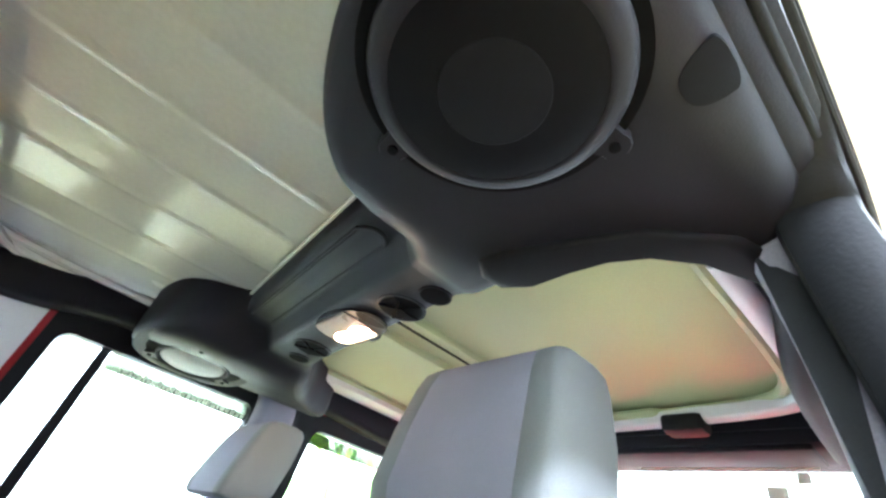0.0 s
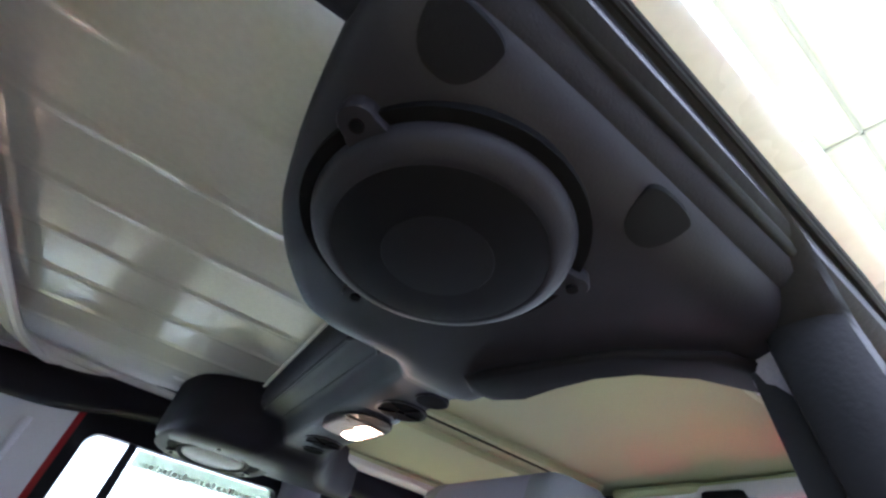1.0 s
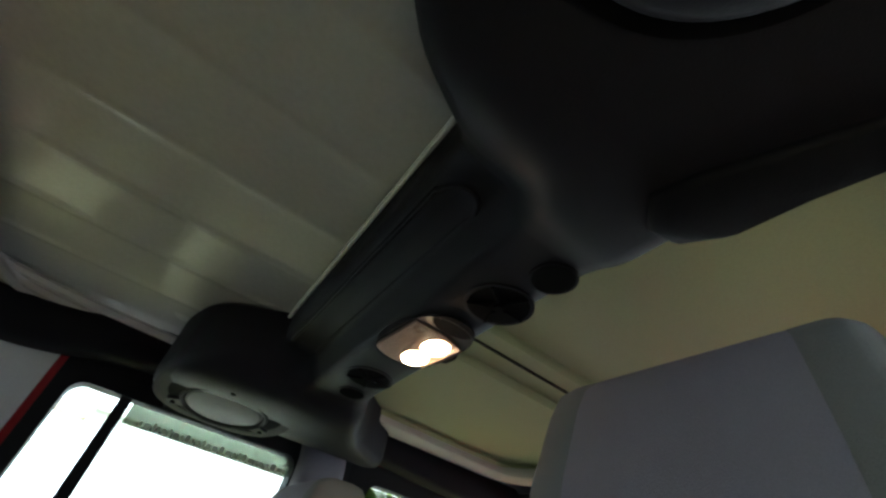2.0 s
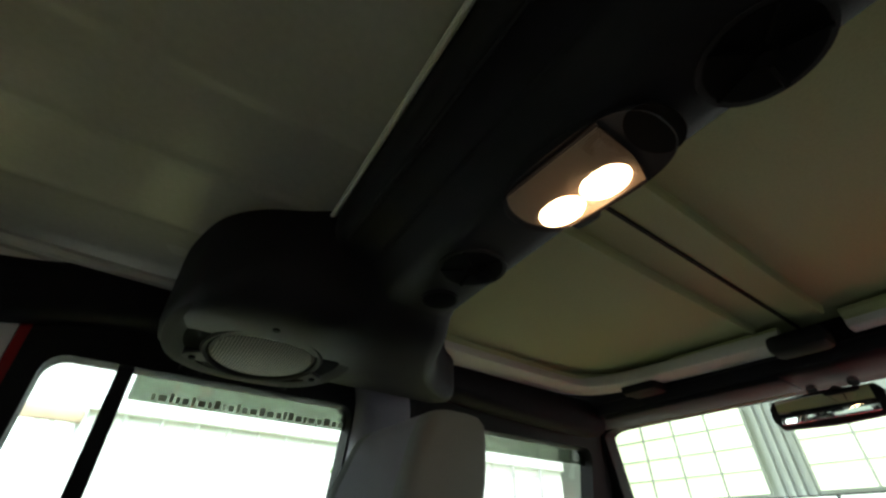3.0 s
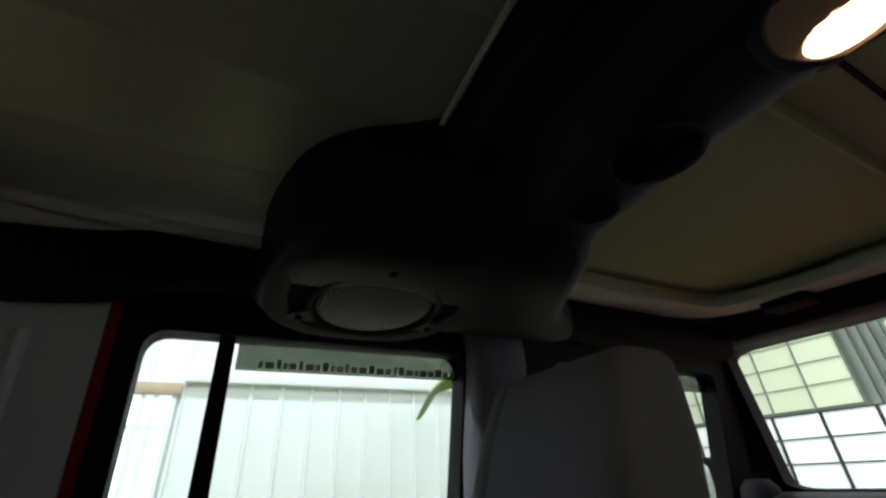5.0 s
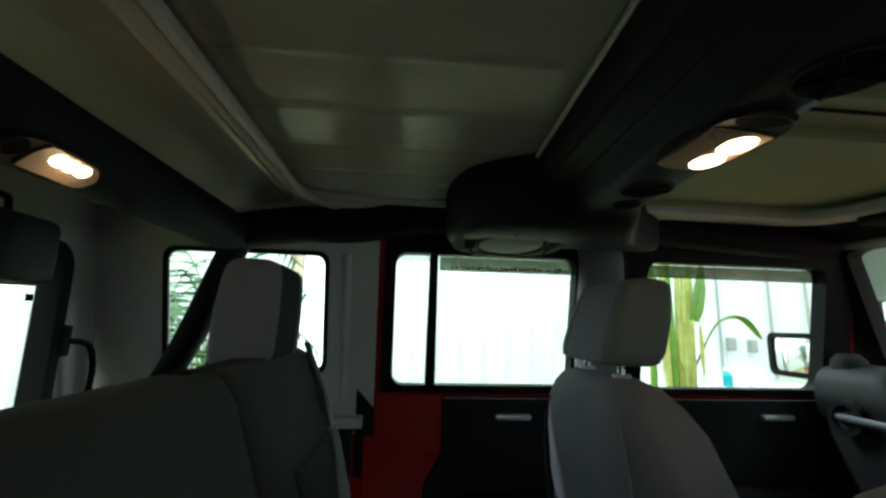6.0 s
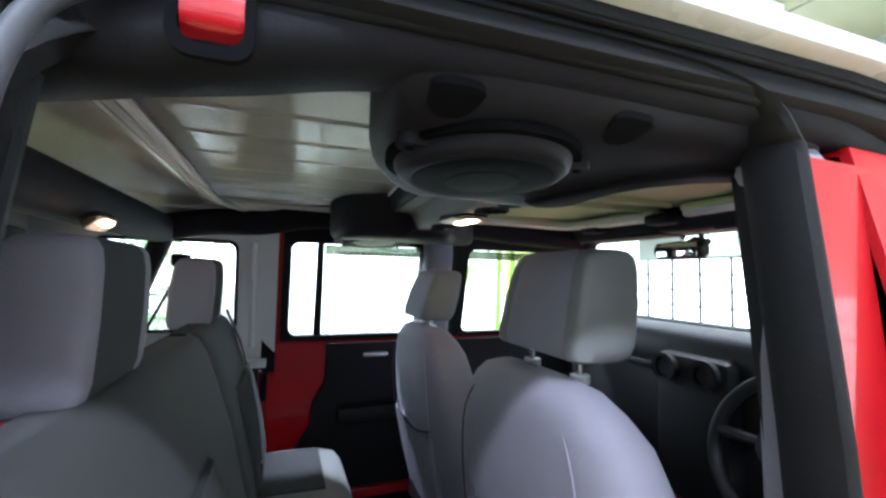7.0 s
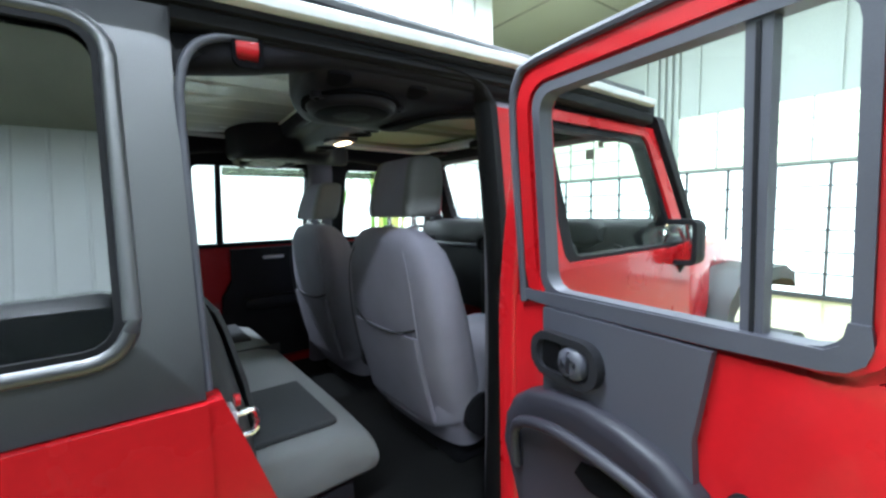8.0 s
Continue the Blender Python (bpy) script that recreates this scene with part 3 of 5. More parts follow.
part("windscreen_frame", plate_with_hole(bmesh.new(), (-0.76, 0.76, -0.12, 1.16), (-0.665, 0.665, 0.0, 1.0), 0.06, lambda y, z, d: screen(y, z, d - 0.02), 0.05, 0.05), RUBBER, car, "black windscreen frame")
g = part("windscreen", pane(flat_outline((-0.68, 0.68, -0.02, 1.02), 0.05), lambda y, z, d: screen(y, z, d)), GLASS, car)
g.visible_shadow = False
part("header_panel", boxed((0.82, -0.66, 1.694), (1.03, 0.66, 1.774)), PAD, car, smooth=0)
part("header_trim", loft(bmesh.new(), [ring((0.905, y, 1.684), (1, 0, 0), (0, 0, 1), 0.080, 0.025, 16, 4) for y in (-0.66, -0.3, 0.3, 0.66)]), PAD, car, "black header padding over the windscreen")
for y0, y1 in ((0.10, 0.52), (-0.52, -0.10)):
    vis = part("sun_visor", boxed((0.83, y0, 1.654), (0.955, y1, 1.668), 0.006), PAD, car, "folded black sun visor")
    part("visor_edge", tube(bmesh.new(), [(0.958, y0 + 0.02, 1.6565), (0.958, y1 - 0.02, 1.6565)], 0.0040, 8), TAN, vis, "beige edge of the sun visor")

part("windscreen_tag", boxed((1.000, -0.425, 1.588), (1.003, -0.385, 1.628), 0.001), STICKER, car, "small beige paper tag on the windscreen", smooth=0)
part("windscreen_tag", boxed((0.990, -0.475, 1.632), (0.993, -0.450, 1.655), 0.001), STICKER, car, "small beige paper tag on the windscreen", smooth=0)

# ---------------------------------------------------------------- padded roll cage
for s in (1, -1):
    yb = 0.612 if s > 0 else 0.660
    rail = [(0.86, s * 0.585, 1.668), (0.55, s * 0.60, 1.682), (0.25, s * yb, 1.706), (-0.15, s * yb, 1.708), (-0.30, s * yb, 1.698), (-0.40, s * yb, 1.677), (-0.47, s * (yb - (0.012 if s < 0 else 0)), 1.668), (-0.53, s * (yb - (0.040 if s < 0 else 0)), 1.666), (-0.60, s * 0.600, 1.660), (-0.75, s * 0.59, 1.632)]
    part("side_bar", loft(bmesh.new(), [ring(q, (0, 1, 0), (0, 0, 1), 0.045, 0.044, 16, 3.2) for q in curve_points(rail, 4)]), PAD, car, "padded black roll bar along the roof side")
    px, py = (0.028, 0.0) if s > 0 else (0.013, 0.010)
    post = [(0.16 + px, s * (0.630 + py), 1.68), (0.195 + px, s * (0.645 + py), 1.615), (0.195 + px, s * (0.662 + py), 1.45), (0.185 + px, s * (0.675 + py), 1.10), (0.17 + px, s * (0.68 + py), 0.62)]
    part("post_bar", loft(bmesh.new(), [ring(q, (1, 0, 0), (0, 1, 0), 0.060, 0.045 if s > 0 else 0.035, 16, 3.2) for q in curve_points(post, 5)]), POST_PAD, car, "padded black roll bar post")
    brace = [(-0.715, s * 0.59, 1.650), (-0.745, s * 0.59, 1.575), (-0.81, s * 0.59, 1.39), (-0.885, s * 0.59, 1.22), (-0.94, s * 0.59, 1.02), (-0.95, s * 0.59, 0.80)]
    part("rear_brace", loft(bmesh.new(), [ring(q, (0.9, 0, 0.42), (0, 1, 0), 0.042, 0.042, 14, 2.4) for q in curve_points(brace, 5)]), PAD, car, "padded black rear roll bar brace")
    part("belt_strap", loft(bmesh.new(), [ring(q, (0.84, 0, 0.55), (0, 1, 0), 0.006, 0.02, 8, 4) for q in ((-0.665, s * 0.56, 1.52), (-0.75, s * 0.56, 1.33), (-0.83, s * 0.57, 1.15))]), WEBBING, car, "black rear seat belt")
    part("belt_guide", boxed((-0.700, s * 0.56 - 0.03, 1.51), (-0.650, s * 0.56 + 0.03, 1.55), 0.01), RUBBER, car)
part("rear_cross_bar", loft(bmesh.new(), [ring((-0.745, y, 1.630), (1, 0, 0), (0, 0, 1), 0.046, 0.046, 16, 3.0) for y in (-0.60, -0.3, 0.0, 0.3, 0.60)]), PAD, car, "padded black rear cross bar")
# the opening in the near padding that shows the red tube
part("padding_window", plate_with_hole(bmesh.new(), (-0.440, -0.392, 1.626, 1.686), (-0.434, -0.398, 1.634, 1.682), 0.012, lambda x, z, d: Vector((x, -0.704 - d, z)), 0.006, 0.014), HOLE, car)
part("red_tube_patch", loft(bmesh.new(), [ring((x, -0.688, 1.662), (0, 1, 0), (0, 0, 1), 0.0205, 0.021, 16, 2.4) for x in (-0.4335, -0.3985)]), RED, car, "bare red roll bar tube")

# ---------------------------------------------------------------- closed doors and posts
def far_rear_door(s):
    d = part("rear_door", sheet(bmesh.new(), [(-0.41, SILL), (0.20, SILL), (0.20, 1.225), (-0.41, 1.225)], side(s, 0.0), 0.045), RED, car, "closed red rear door with dark lining")
    fr = part("door_frame", plate_with_hole(bmesh.new(), (-0.41, 0.20, 1.225, 1.66), (-0.355, 0.175, 1.245, 1.618), 0.03, side(s, 0.0), 0.045), RED, d, "red painted door frame")
    part("frame_lining", plate_with_hole(bmesh.new(), (-0.372, 0.20, 1.235, 1.685), (-0.342, 0.162, 1.255, 1.610), 0.028, side(s, -0.012), 0.045), RUBBER, d, "black window surround")
    part("window_divider", sheet(bmesh.new(), [(-0.250, 1.25), (-0.222, 1.25), (-0.228, 1.61), (-0.250, 1.61)], side(s, 0.0), 0.03), RUBBER, d)
    for nm, hole in (("vent_pane", (-0.345, -0.24, 1.255, 1.608)), ("window_pane", (-0.235, 0.168, 1.255, 1.608))):
        g = part(nm, sheet(bmesh.new(), flat_outline(hole, 0.02), side(s, 0.02), 0.004), GLASS, d)
        g.visible_shadow = False
    strip = part("sunstrip", sheet(bmesh.new(), [(-0.222, 1.568), (0.165, 1.568), (0.165, 1.606), (-0.222, 1.606)], side(s, 0.013), 0.002), TINT, d, "grey sunstrip film with a dark line of lettering")
    strip.visible_shadow = False
    rnd = random.Random(4)
    x = -0.19
    while x < 0.15:
        w = rnd.choice((0.005, 0.009, 0.012))
        h = 0.009 if rnd.random() > 0.3 else 0.013
        part("letter_bar", sheet(bmesh.new(), [(x, 1.572), (x + w, 1.572), (x + w, 1.572 + h), (x, 1.572 + h)], side(s, 0.010), 0.002), LETTER, strip, smooth=0)
        x += w + 0.005
    lining = part("door_lining", sheet(bmesh.new(), [(-0.25, SILL + 0.05), (0.19, SILL + 0.05), (0.19, 1.225), (-0.20, 1.225), (-0.20, 1.08), (-0.245, 1.0), (-0.25, 0.92), (-0.33, 0.80), (-0.33, 0.7)], side(s, -0.035), 0.033), TRIM, d, "black moulded door lining")
    part("armrest", boxed((-0.16, min(s * 0.66, s * 0.72), 0.93), (0.14, max(s * 0.66, s * 0.72), 0.99), 0.02), TRIM, d)
    part("door_pull", boxed((-0.06, min(s * 0.695, s * 0.72), 1.170), (0.04, max(s * 0.695, s * 0.72), 1.186), 0.006), SILVER, d, "silver door handle")
    return d


far_rear_door(1)
# unseen strip added to stop light leaking between door and body
part("shut_line_light_block", sheet(bmesh.new(), [(-0.435, SILL), (-0.385, SILL), (-0.385, 1.66), (-0.435, 1.66)], side(1, 0.0465), 0.014), RUBBER, car, "added black strip blocking light behind the door edge")


def front_door(s):
    d = part("front_door", sheet(bmesh.new(), [(0.26, SILL), (1.06, SILL), (1.06, 1.225), (0.26, 1.225)], side(s, 0.0), 0.045), RED, car, "closed red front door with dark lining")
    outer = [(0.26, 1.225), (1.06, 1.225), (0.985, 1.655), (0.26, 1.665)]
    put = side(s, 0.0)

    def slant(x, z, dd):
        k = max(0.0, (x - 0.6) / 0.46) * max(0.0, (z - 1.25) / 0.36)
        return put(x - (0.03 if s > 0 else 0.09) * k, z, dd)

    part("door_frame", plate_with_hole(bmesh.new(), (0.26, 1.06, 1.225, 1.665), (0.312, 0.972, 1.240, 1.632), 0.035, slant, 0.045), RED, d, "red painted door frame")
    part("frame_lining", plate_with_hole(bmesh.new(), (0.26, 1.04, 1.235, 1.655), (0.372, 0.95, 1.252, 1.611), 0.03, lambda x, z, dd: slant(x, z, dd - 0.012), 0.045), RUBBER, d, "black window surround")
    g = part("window_pane", pane(flat_outline((0.318, 0.966, 1.246, 1.626), 0.02), lambda x, z, dd: slant(x, z, dd + 0.02)), GLASS, d)
    g.visible_shadow = False
    if s > 0:
        strip = part("sunstrip", sheet(bmesh.new(), [(0.376, 1.570), (0.952, 1.570), (0.952, 1.606), (0.376, 1.606)], lambda x, z, dd: slant(x, z, dd + 0.013), 0.002), TINT, d, "grey sunstrip film")
        strip.visible_shadow = False
    part("door_lining", sheet(bmesh.new(), [(0.34, SILL + 0.05), (1.04, SILL + 0.05), (1.04, 1.225), (0.34, 1.225)], side(s, -0.035), 0.033), TRIM, d, "black moulded door lining")
    part("armrest", boxed((0.45, min(s * 0.65, s * 0.72), 0.95), (0.85, max(s * 0.65, s * 0.72), 1.0), 0.02), TRIM, d)
    part("door_pull", boxed((0.72, min(s * 0.695, s * 0.72), 1.170), (0.82, max(s * 0.695, s * 0.72), 1.186), 0.006), SILVER, d, "silver door handle")
    # mirror on its arm
    mx, ya, yb, za, zb = (0.995, 0.765, 0.945, 1.275, 1.420) if s > 0 else (0.935, 0.732, 0.864, 1.180, 1.338)
    m = part("door_mirror", boxed((mx, min(s * ya, s * yb), za), (mx + 0.085, max(s * ya, s * yb), zb), 0.028, 3), TRIM, d, "black door mirror")
    part("mirror_glass", boxed((mx - 0.007, min(s * ya, s * yb) + 0.014, za + 0.016), (mx - 0.001, max(s * ya, s * yb) - 0.014, zb - 0.014), 0.002), MIRROR, m, "mirror glass")
    yl, yh = min(s * ya, s * yb), max(s * ya, s * yb)
    part("mirror_rim", plate_with_hole(bmesh.new(), (yl, yh, za, zb), (yl + 0.016, yh - 0.016, za + 0.016, zb - 0.016), 0.014, lambda y, z, dd: Vector((mx - 0.012 + dd, y, z)), 0.03, 0.024), RUBBER, m, "black rim of the door mirror")
    part("mirror_arm", tube(bmesh.new(), [(mx + 0.045, s * 0.735, za - 0.05), (mx + 0.045, s * (ya + 0.03), za - 0.04), (mx + 0.045, s * (ya + 0.06), za + 0.01)], 0.022, 10), TRIM, m)
    return d


for s in (1, -1):
    front_door(s)
# middle posts
part("middle_post", sheet(bmesh.new(), [(0.17, SILL), (0.30, SILL), (0.30, 1.68), (0.17, 1.68)], side(1, -0.02), 0.06), TRIM, car, "dark middle post")
part("middle_post", sheet(bmesh.new(), [(0.145, SILL), (0.30, SILL), (0.30, 1.640), (0.145, 1.640)], side(-1, 0.016), 0.030), RED, car, "red middle post with door hinges")
part("post_lining", sheet(bmesh.new(), [(0.150, SILL), (0.365, SILL), (0.365, 1.70), (0.150, 1.70)], side(-1, -0.020), 0.033), TRIM, car, "black inner post lining")
part("opening_seal", loft(bmesh.new(), [ring(q, (1, 0, 0), (0, 1, 0), 0.019, 0.032, 12, 2.6) for q in curve_points([(-0.30, -0.690, 1.694), (-0.05, -0.692, 1.698), (0.070, -0.688, 1.688), (0.122, -0.684, 1.655), (0.138, -0.686, 1.60), (0.134, -0.722, 1.25), (0.122, -0.732, 0.9), (0.10, -0.737, 0.62)], 4)]), RUBBER, car, "black door opening seal")
part("opening_seal", loft(bmesh.new(), [ring(q, (1, 0, 0), (0, 1, 0), 0.013, 0.030, 10, 3) for q in curve_points([(-0.515, -0.64, 1.69), (-0.532, -0.665, 1.62), (-0.536, -0.735, 1.25), (-0.530, -0.74, 1.12)], 4)]), RUBBER, car, "black door opening seal")
def opening_corner(x0, x1, z0, z1, r):
    """A rounded upper corner of the door opening, curved towards (x1, z0)."""
    sg = 1 if x1 > x0 else -1
    arc = [(x1 - r * sg * math.sin(radians(a)), z1 - r * (1 - math.cos(radians(a)))) for a in range(0, 91, 10)]
    part("corner_seal", sheet(bmesh.new(), [(x0, z0 - 0.05), (x0, z1 + 0.05), (x1, z1 + 0.05)] + arc + [(arc[-1][0], z0 - 0.05)], side(-1, 0.012), 0.022), RUBBER, car, "rounded black corner of the door opening seal")


part("opening_bead", tube(bmesh.new(), curve_points([(-0.517, -0.772, 1.13), (-0.518, -0.738, 1.35), (-0.518, -0.714, 1.52), (-0.513, -0.708, 1.60), (-0.494, -0.705, 1.645), (-0.455, -0.704, 1.668), (-0.40, -0.704, 1.676)], 6), 0.007, 10), TRIM_GREY, car, "grey bead along the door opening")
part("opening_bead", tube(bmesh.new(), [(-0.40, -0.704, 1.676), (-0.20, -0.705, 1.684), (0.10, -0.705, 1.686)], 0.0065, 10), RUBBER, car, "black bead along the top of the door opening")
opening_corner(-0.535, -0.445, 1.56, 1.648, 0.085)
part("wheel_arch_edge", sheet(bmesh.new(), [(-0.524, SILL), (-0.36, SILL), (-0.405, 0.85), (-0.45, 0.98), (-0.482, 1.07), (-0.50, 1.12), (-0.524, 1.12)], side(-1, 0.0), 0.05), RED, car, "red curved rear edge of the door opening")
stk = part("striker_plate", boxed((-0.490, -0.765, 1.015), (-0.478, -0.72, 1.085), 0.004), SILVER, car, "bright striker plate")
part("striker", tube(bmesh.new(), curve_points([(-0.482, -0.742, 1.068), (-0.452, -0.742, 1.070), (-0.446, -0.742, 1.052), (-0.452, -0.742, 1.034), (-0.482, -0.742, 1.032)], 4), 0.0055, 8), CHROME, stk, "chrome striker loop")
part("striker_bolt", disc(bmesh.new(), (-0.478, -0.742, 1.092), (1, 0, 0), 0, 0.010, 0.008, 14), RED, stk)

# ---------------------------------------------------------------- the open near rear door
def open_door():
    d = part("open_rear_door", boxed((0.10, -0.80, SILL + 0.1), (0.12, -0.76, SILL + 0.2), 0.004), RED, car, "red rear door standing wide open", smooth=0)
    base = Matrix.Translation((0.057, -0.799, -0.028)) @ Matrix.Rotation(radians(-97.7), 4, "Z") @ Matrix.Diagonal((0.97, 1, 1, 1))

    # local x runs along the door from its hinge; depth grows towards the cabin side of the door
    def put(x, z, dd):
        return base @ Vector((x, -max(0.0, z - 1.25) * 0.07 - dd, z))

    def at(o):
        return lambda x, z, dd: put(x, z, dd + o)

    part("door_shell", sheet(bmesh.new(), [(0.02, SILL), (0.60, SILL + 0.05), (0.655, 0.9), (0.660, 1.215), (0.640, 1.236), (0.055, 1.236), (0.02, 1.20)], at(-0.05), 0.05), RED, d, "red door shell")
    part("hinge_jamb", loft(bmesh.new(), [ring(put(0.035, z, -0.02), Vector((0, 1, 0)), Vector((1, 0, 0)), 0.030, 0.030, 12, 4) for z in (SILL + 0.02, 0.9, 1.18)] + [ring(put(x, z, -0.02), Vector((0, 1, 0)), Vector((1, 0, 0)), r, r, 12, 4) for x, z, r in ((0.042, 1.26, 0.030), (0.066, 1.38, 0.027), (0.088, 1.50, 0.020), (0.100, 1.58, 0.014))]), RED, d)
    for z in (0.86, 1.13):
        part("hinge", tube(bmesh.new(), [put(-0.01, z - 0.04, -0.045), put(-0.01, z + 0.04, -0.045)], 0.014, 12), RED, d, "red exposed hinge barrel")
    part("door_frame", plate_with_hole(bmesh.new(), (0.095, 0.660, 1.225, 1.672), (0.156, 0.618, 1.250, 1.628), 0.045, at(-0.040), 0.040, 0.065), RED, d, "red upper door frame")
    part("frame_bead", plate_with_hole(bmesh.new(), (0.110, 0.650, 1.236, 1.658), (0.140, 0.632, 1.244, 1.638), 0.05, at(0.001), 0.007, 0.06), RED, d)
    part("frame_seal", plate_with_hole(bmesh.new(), (0.150, 0.624, 1.247, 1.632), (0.168, 0.608, 1.262, 1.616), 0.035, at(-0.026), 0.031, 0.040), TRIM_GREY, d, "grey rubber window seal")
    edge = curve_points([(0.098, 1.23), (0.094, 1.45), (0.096, 1.60), (0.115, 1.655), (0.165, 1.676), (0.40, 1.678), (0.62, 1.674)], 4)
    part("outer_seal", tube(bmesh.new(), [put(q.x, q.y, 0.004) for q in [Vector((a[0], a[1], 0)) for a in edge]], 0.009, 8), TRIM_GREY, d, "grey weatherstrip")
    part("window_divider", sheet(bmesh.new(), [(0.502, 1.25), (0.527, 1.25), (0.535, 1.625), (0.507, 1.625)], at(-0.020), 0.020), TRIM_GREY, d, "grey window divider bar")
    part("divider_groove", sheet(bmesh.new(), [(0.513, 1.255), (0.518, 1.255), (0.523, 1.612), (0.518, 1.612)], at(0.0006), 0.001), RUBBER, d)
    for nm, hole in (("window_pane", (0.165, 0.512, 1.252, 1.620)), ("vent_pane", (0.518, 0.612, 1.252, 1.620))):
        g = part(nm, pane(flat_outline(hole, 0.03), at(-0.018)), GLASS, d)
        g.visible_shadow = False
    rail = [(0.098, 1.248), (0.112, 1.257), (0.588, 1.262), (0.602, 1.270), (0.607, 1.295), (0.625, 1.295), (0.628, 1.272), (0.622, 1.254), (0.608, 1.243), (0.585, 1.239), (0.475, 1.234), (0.20, 1.232), (0.108, 1.236)]
    part("belt_rail", sheet(bmesh.new(), rail, at(0.002), 0.008), TRIM_GREY, d, "grey belt rail")
    lining = sheet(bmesh.new(), [(0.165, 0.80), (0.165, 1.230), (0.478, 1.229), (0.456, 1.10), (0.462, 1.02), (0.475, 0.95), (0.475, 0.80)], at(0.001), 0.014)
    part("lining", lining, TRIM_GREY, d, "slate grey door lining")
    pocket = [(0.060, 0.93), (0.068, 0.99), (0.095, 1.035), (0.135, 1.062), (0.19, 1.078), (0.28, 1.090), (0.36, 1.080), (0.43, 1.062), (0.475, 1.03), (0.490, 0.98), (0.485, 0.86), (0.43, 0.72), (0.16, 0.70), (0.10, 0.84)]
    bm = bmesh.new()
    cxz = (0.27, 0.92)
    loft(bm, [[put(cxz[0] + (x - cxz[0]) * k, cxz[1] + (z - cxz[1]) * k, dd) for x, z in pocket] for k, dd in ((1.0, 0.0), (1.0, 0.022), (0.975, 0.034), (0.93, 0.040), (0.80, 0.034))])
    arm = part("armrest_moulding", bm, DOOR_PANEL, d, "dark moulded armrest panel", smooth=60)
    ridge = curve_points([(0.115, 0.90, 0.040), (0.122, 0.975, 0.052), (0.16, 1.015, 0.060), (0.24, 1.035, 0.062), (0.34, 1.030, 0.060), (0.43, 1.008, 0.052), (0.465, 0.96, 0.040)], 5)
    part("armrest_ridge", tube(bmesh.new(), [put(*q) for q in ridge], 0.011, 12), DOOR_PANEL, arm, "rounded edge of the armrest")
    # no hollow here: the recess shade is a flat dark plate
    part("grab_recess", sheet(bmesh.new(), [(0.27, 0.965), (0.285, 0.992), (0.335, 1.000), (0.385, 0.990), (0.395, 0.968), (0.36, 0.950), (0.30, 0.950)], at(0.0385), 0.002), HOLE, arm, "flat dark plate for the shade in a grab recess")
    hb = part("handle_bezel", sheet(bmesh.new(), flat_outline((0.150, 0.312, 1.108, 1.192), 0.040), at(0.010), 0.016), TRIM, d, "oval black handle surround")
    part("handle_rim", plate_with_hole(bmesh.new(), (0.150, 0.312, 1.108, 1.192), (0.166, 0.296, 1.122, 1.178), 0.026, at(0.026), 0.008, 0.040), TRIM, hb)
    # shade behind the lever, laid on as a flat dark plate
    part("handle_recess", sheet(bmesh.new(), flat_outline((0.178, 0.225, 1.126, 1.174), 0.010), at(0.0262), 0.002), HOLE, hb)
    bm = bmesh.new()
    loft(bm, [[put(x, z, w) for x, z in flat_outline((0.228 + o, 0.286 - o, 1.124 + o, 1.176 - o), 0.022)] for o, w in ((0.0, 0.026), (0.0, 0.036), (0.004, 0.042), (0.012, 0.044))])
    part("handle_lever", bm, TRIM_GREY, hb, "grey pull lever")
    part("bump_stop", tube(bmesh.new(), [put(0.515, 1.040, 0.0), put(0.515, 1.040, 0.022)], 0.015, 12), RUBBER, d, "black bump stop")
    part("latch", sheet(bmesh.new(), flat_outline((0.605, 0.655, 0.98, 1.07), 0.012), put, 0.02), RUBBER, d, "black door latch")
    return d


open_door()

# ---------------------------------------------------------------- the car's nose
part("bonnet", loft(bmesh.new(), [ring((x, 0, z), (0, 1, 0), (0, 0, 1), w, h, 28, 5) for x, z, w, h in ((1.13, 1.13, 0.70, 0.13), (1.5, 1.12, 0.66, 0.13), (2.1, 1.09, 0.58, 0.13), (2.35, 1.03, 0.55, 0.10))]), RED, car, "red bonnet")
part("cowl_side", boxed((1.05, -0.76, 0.62), (1.35, 0.76, 1.20), 0.03), RED, car, "red scuttle panel")
for s in (1, -1):
    fl = [(1.34, 0.80), (1.42, 1.0), (1.55, 1.09), (1.75, 1.10), (2.15, 1.09), (2.32, 1.03), (2.35, 0.95), (2.28, 1.0), (2.1, 1.03), (1.75, 1.035), (1.58, 1.02), (1.48, 0.94), (1.42, 0.78)]
    part("front_fender", sheet(bmesh.new(), fl, lambda x, z, dd: Vector((x - 0.10, s * (0.59 + dd), z - 0.015)), 0.25), FLARE, car, "grey plastic fender flare")
    for wx in (1.85, -1.05 + 0.0):
        w = part("wheel", tube(bmesh.new(), [(wx, s * 0.70, 0.39), (wx, s * 0.92, 0.39)], 0.22, 28), STEEL, car, "wheel")
        part("tyre", disc(bmesh.new(), (wx, s * 0.68, 0.39), (0, s, 0), 0.22, 0.39, 0.25, 40), TYRE, w, "black tyre")

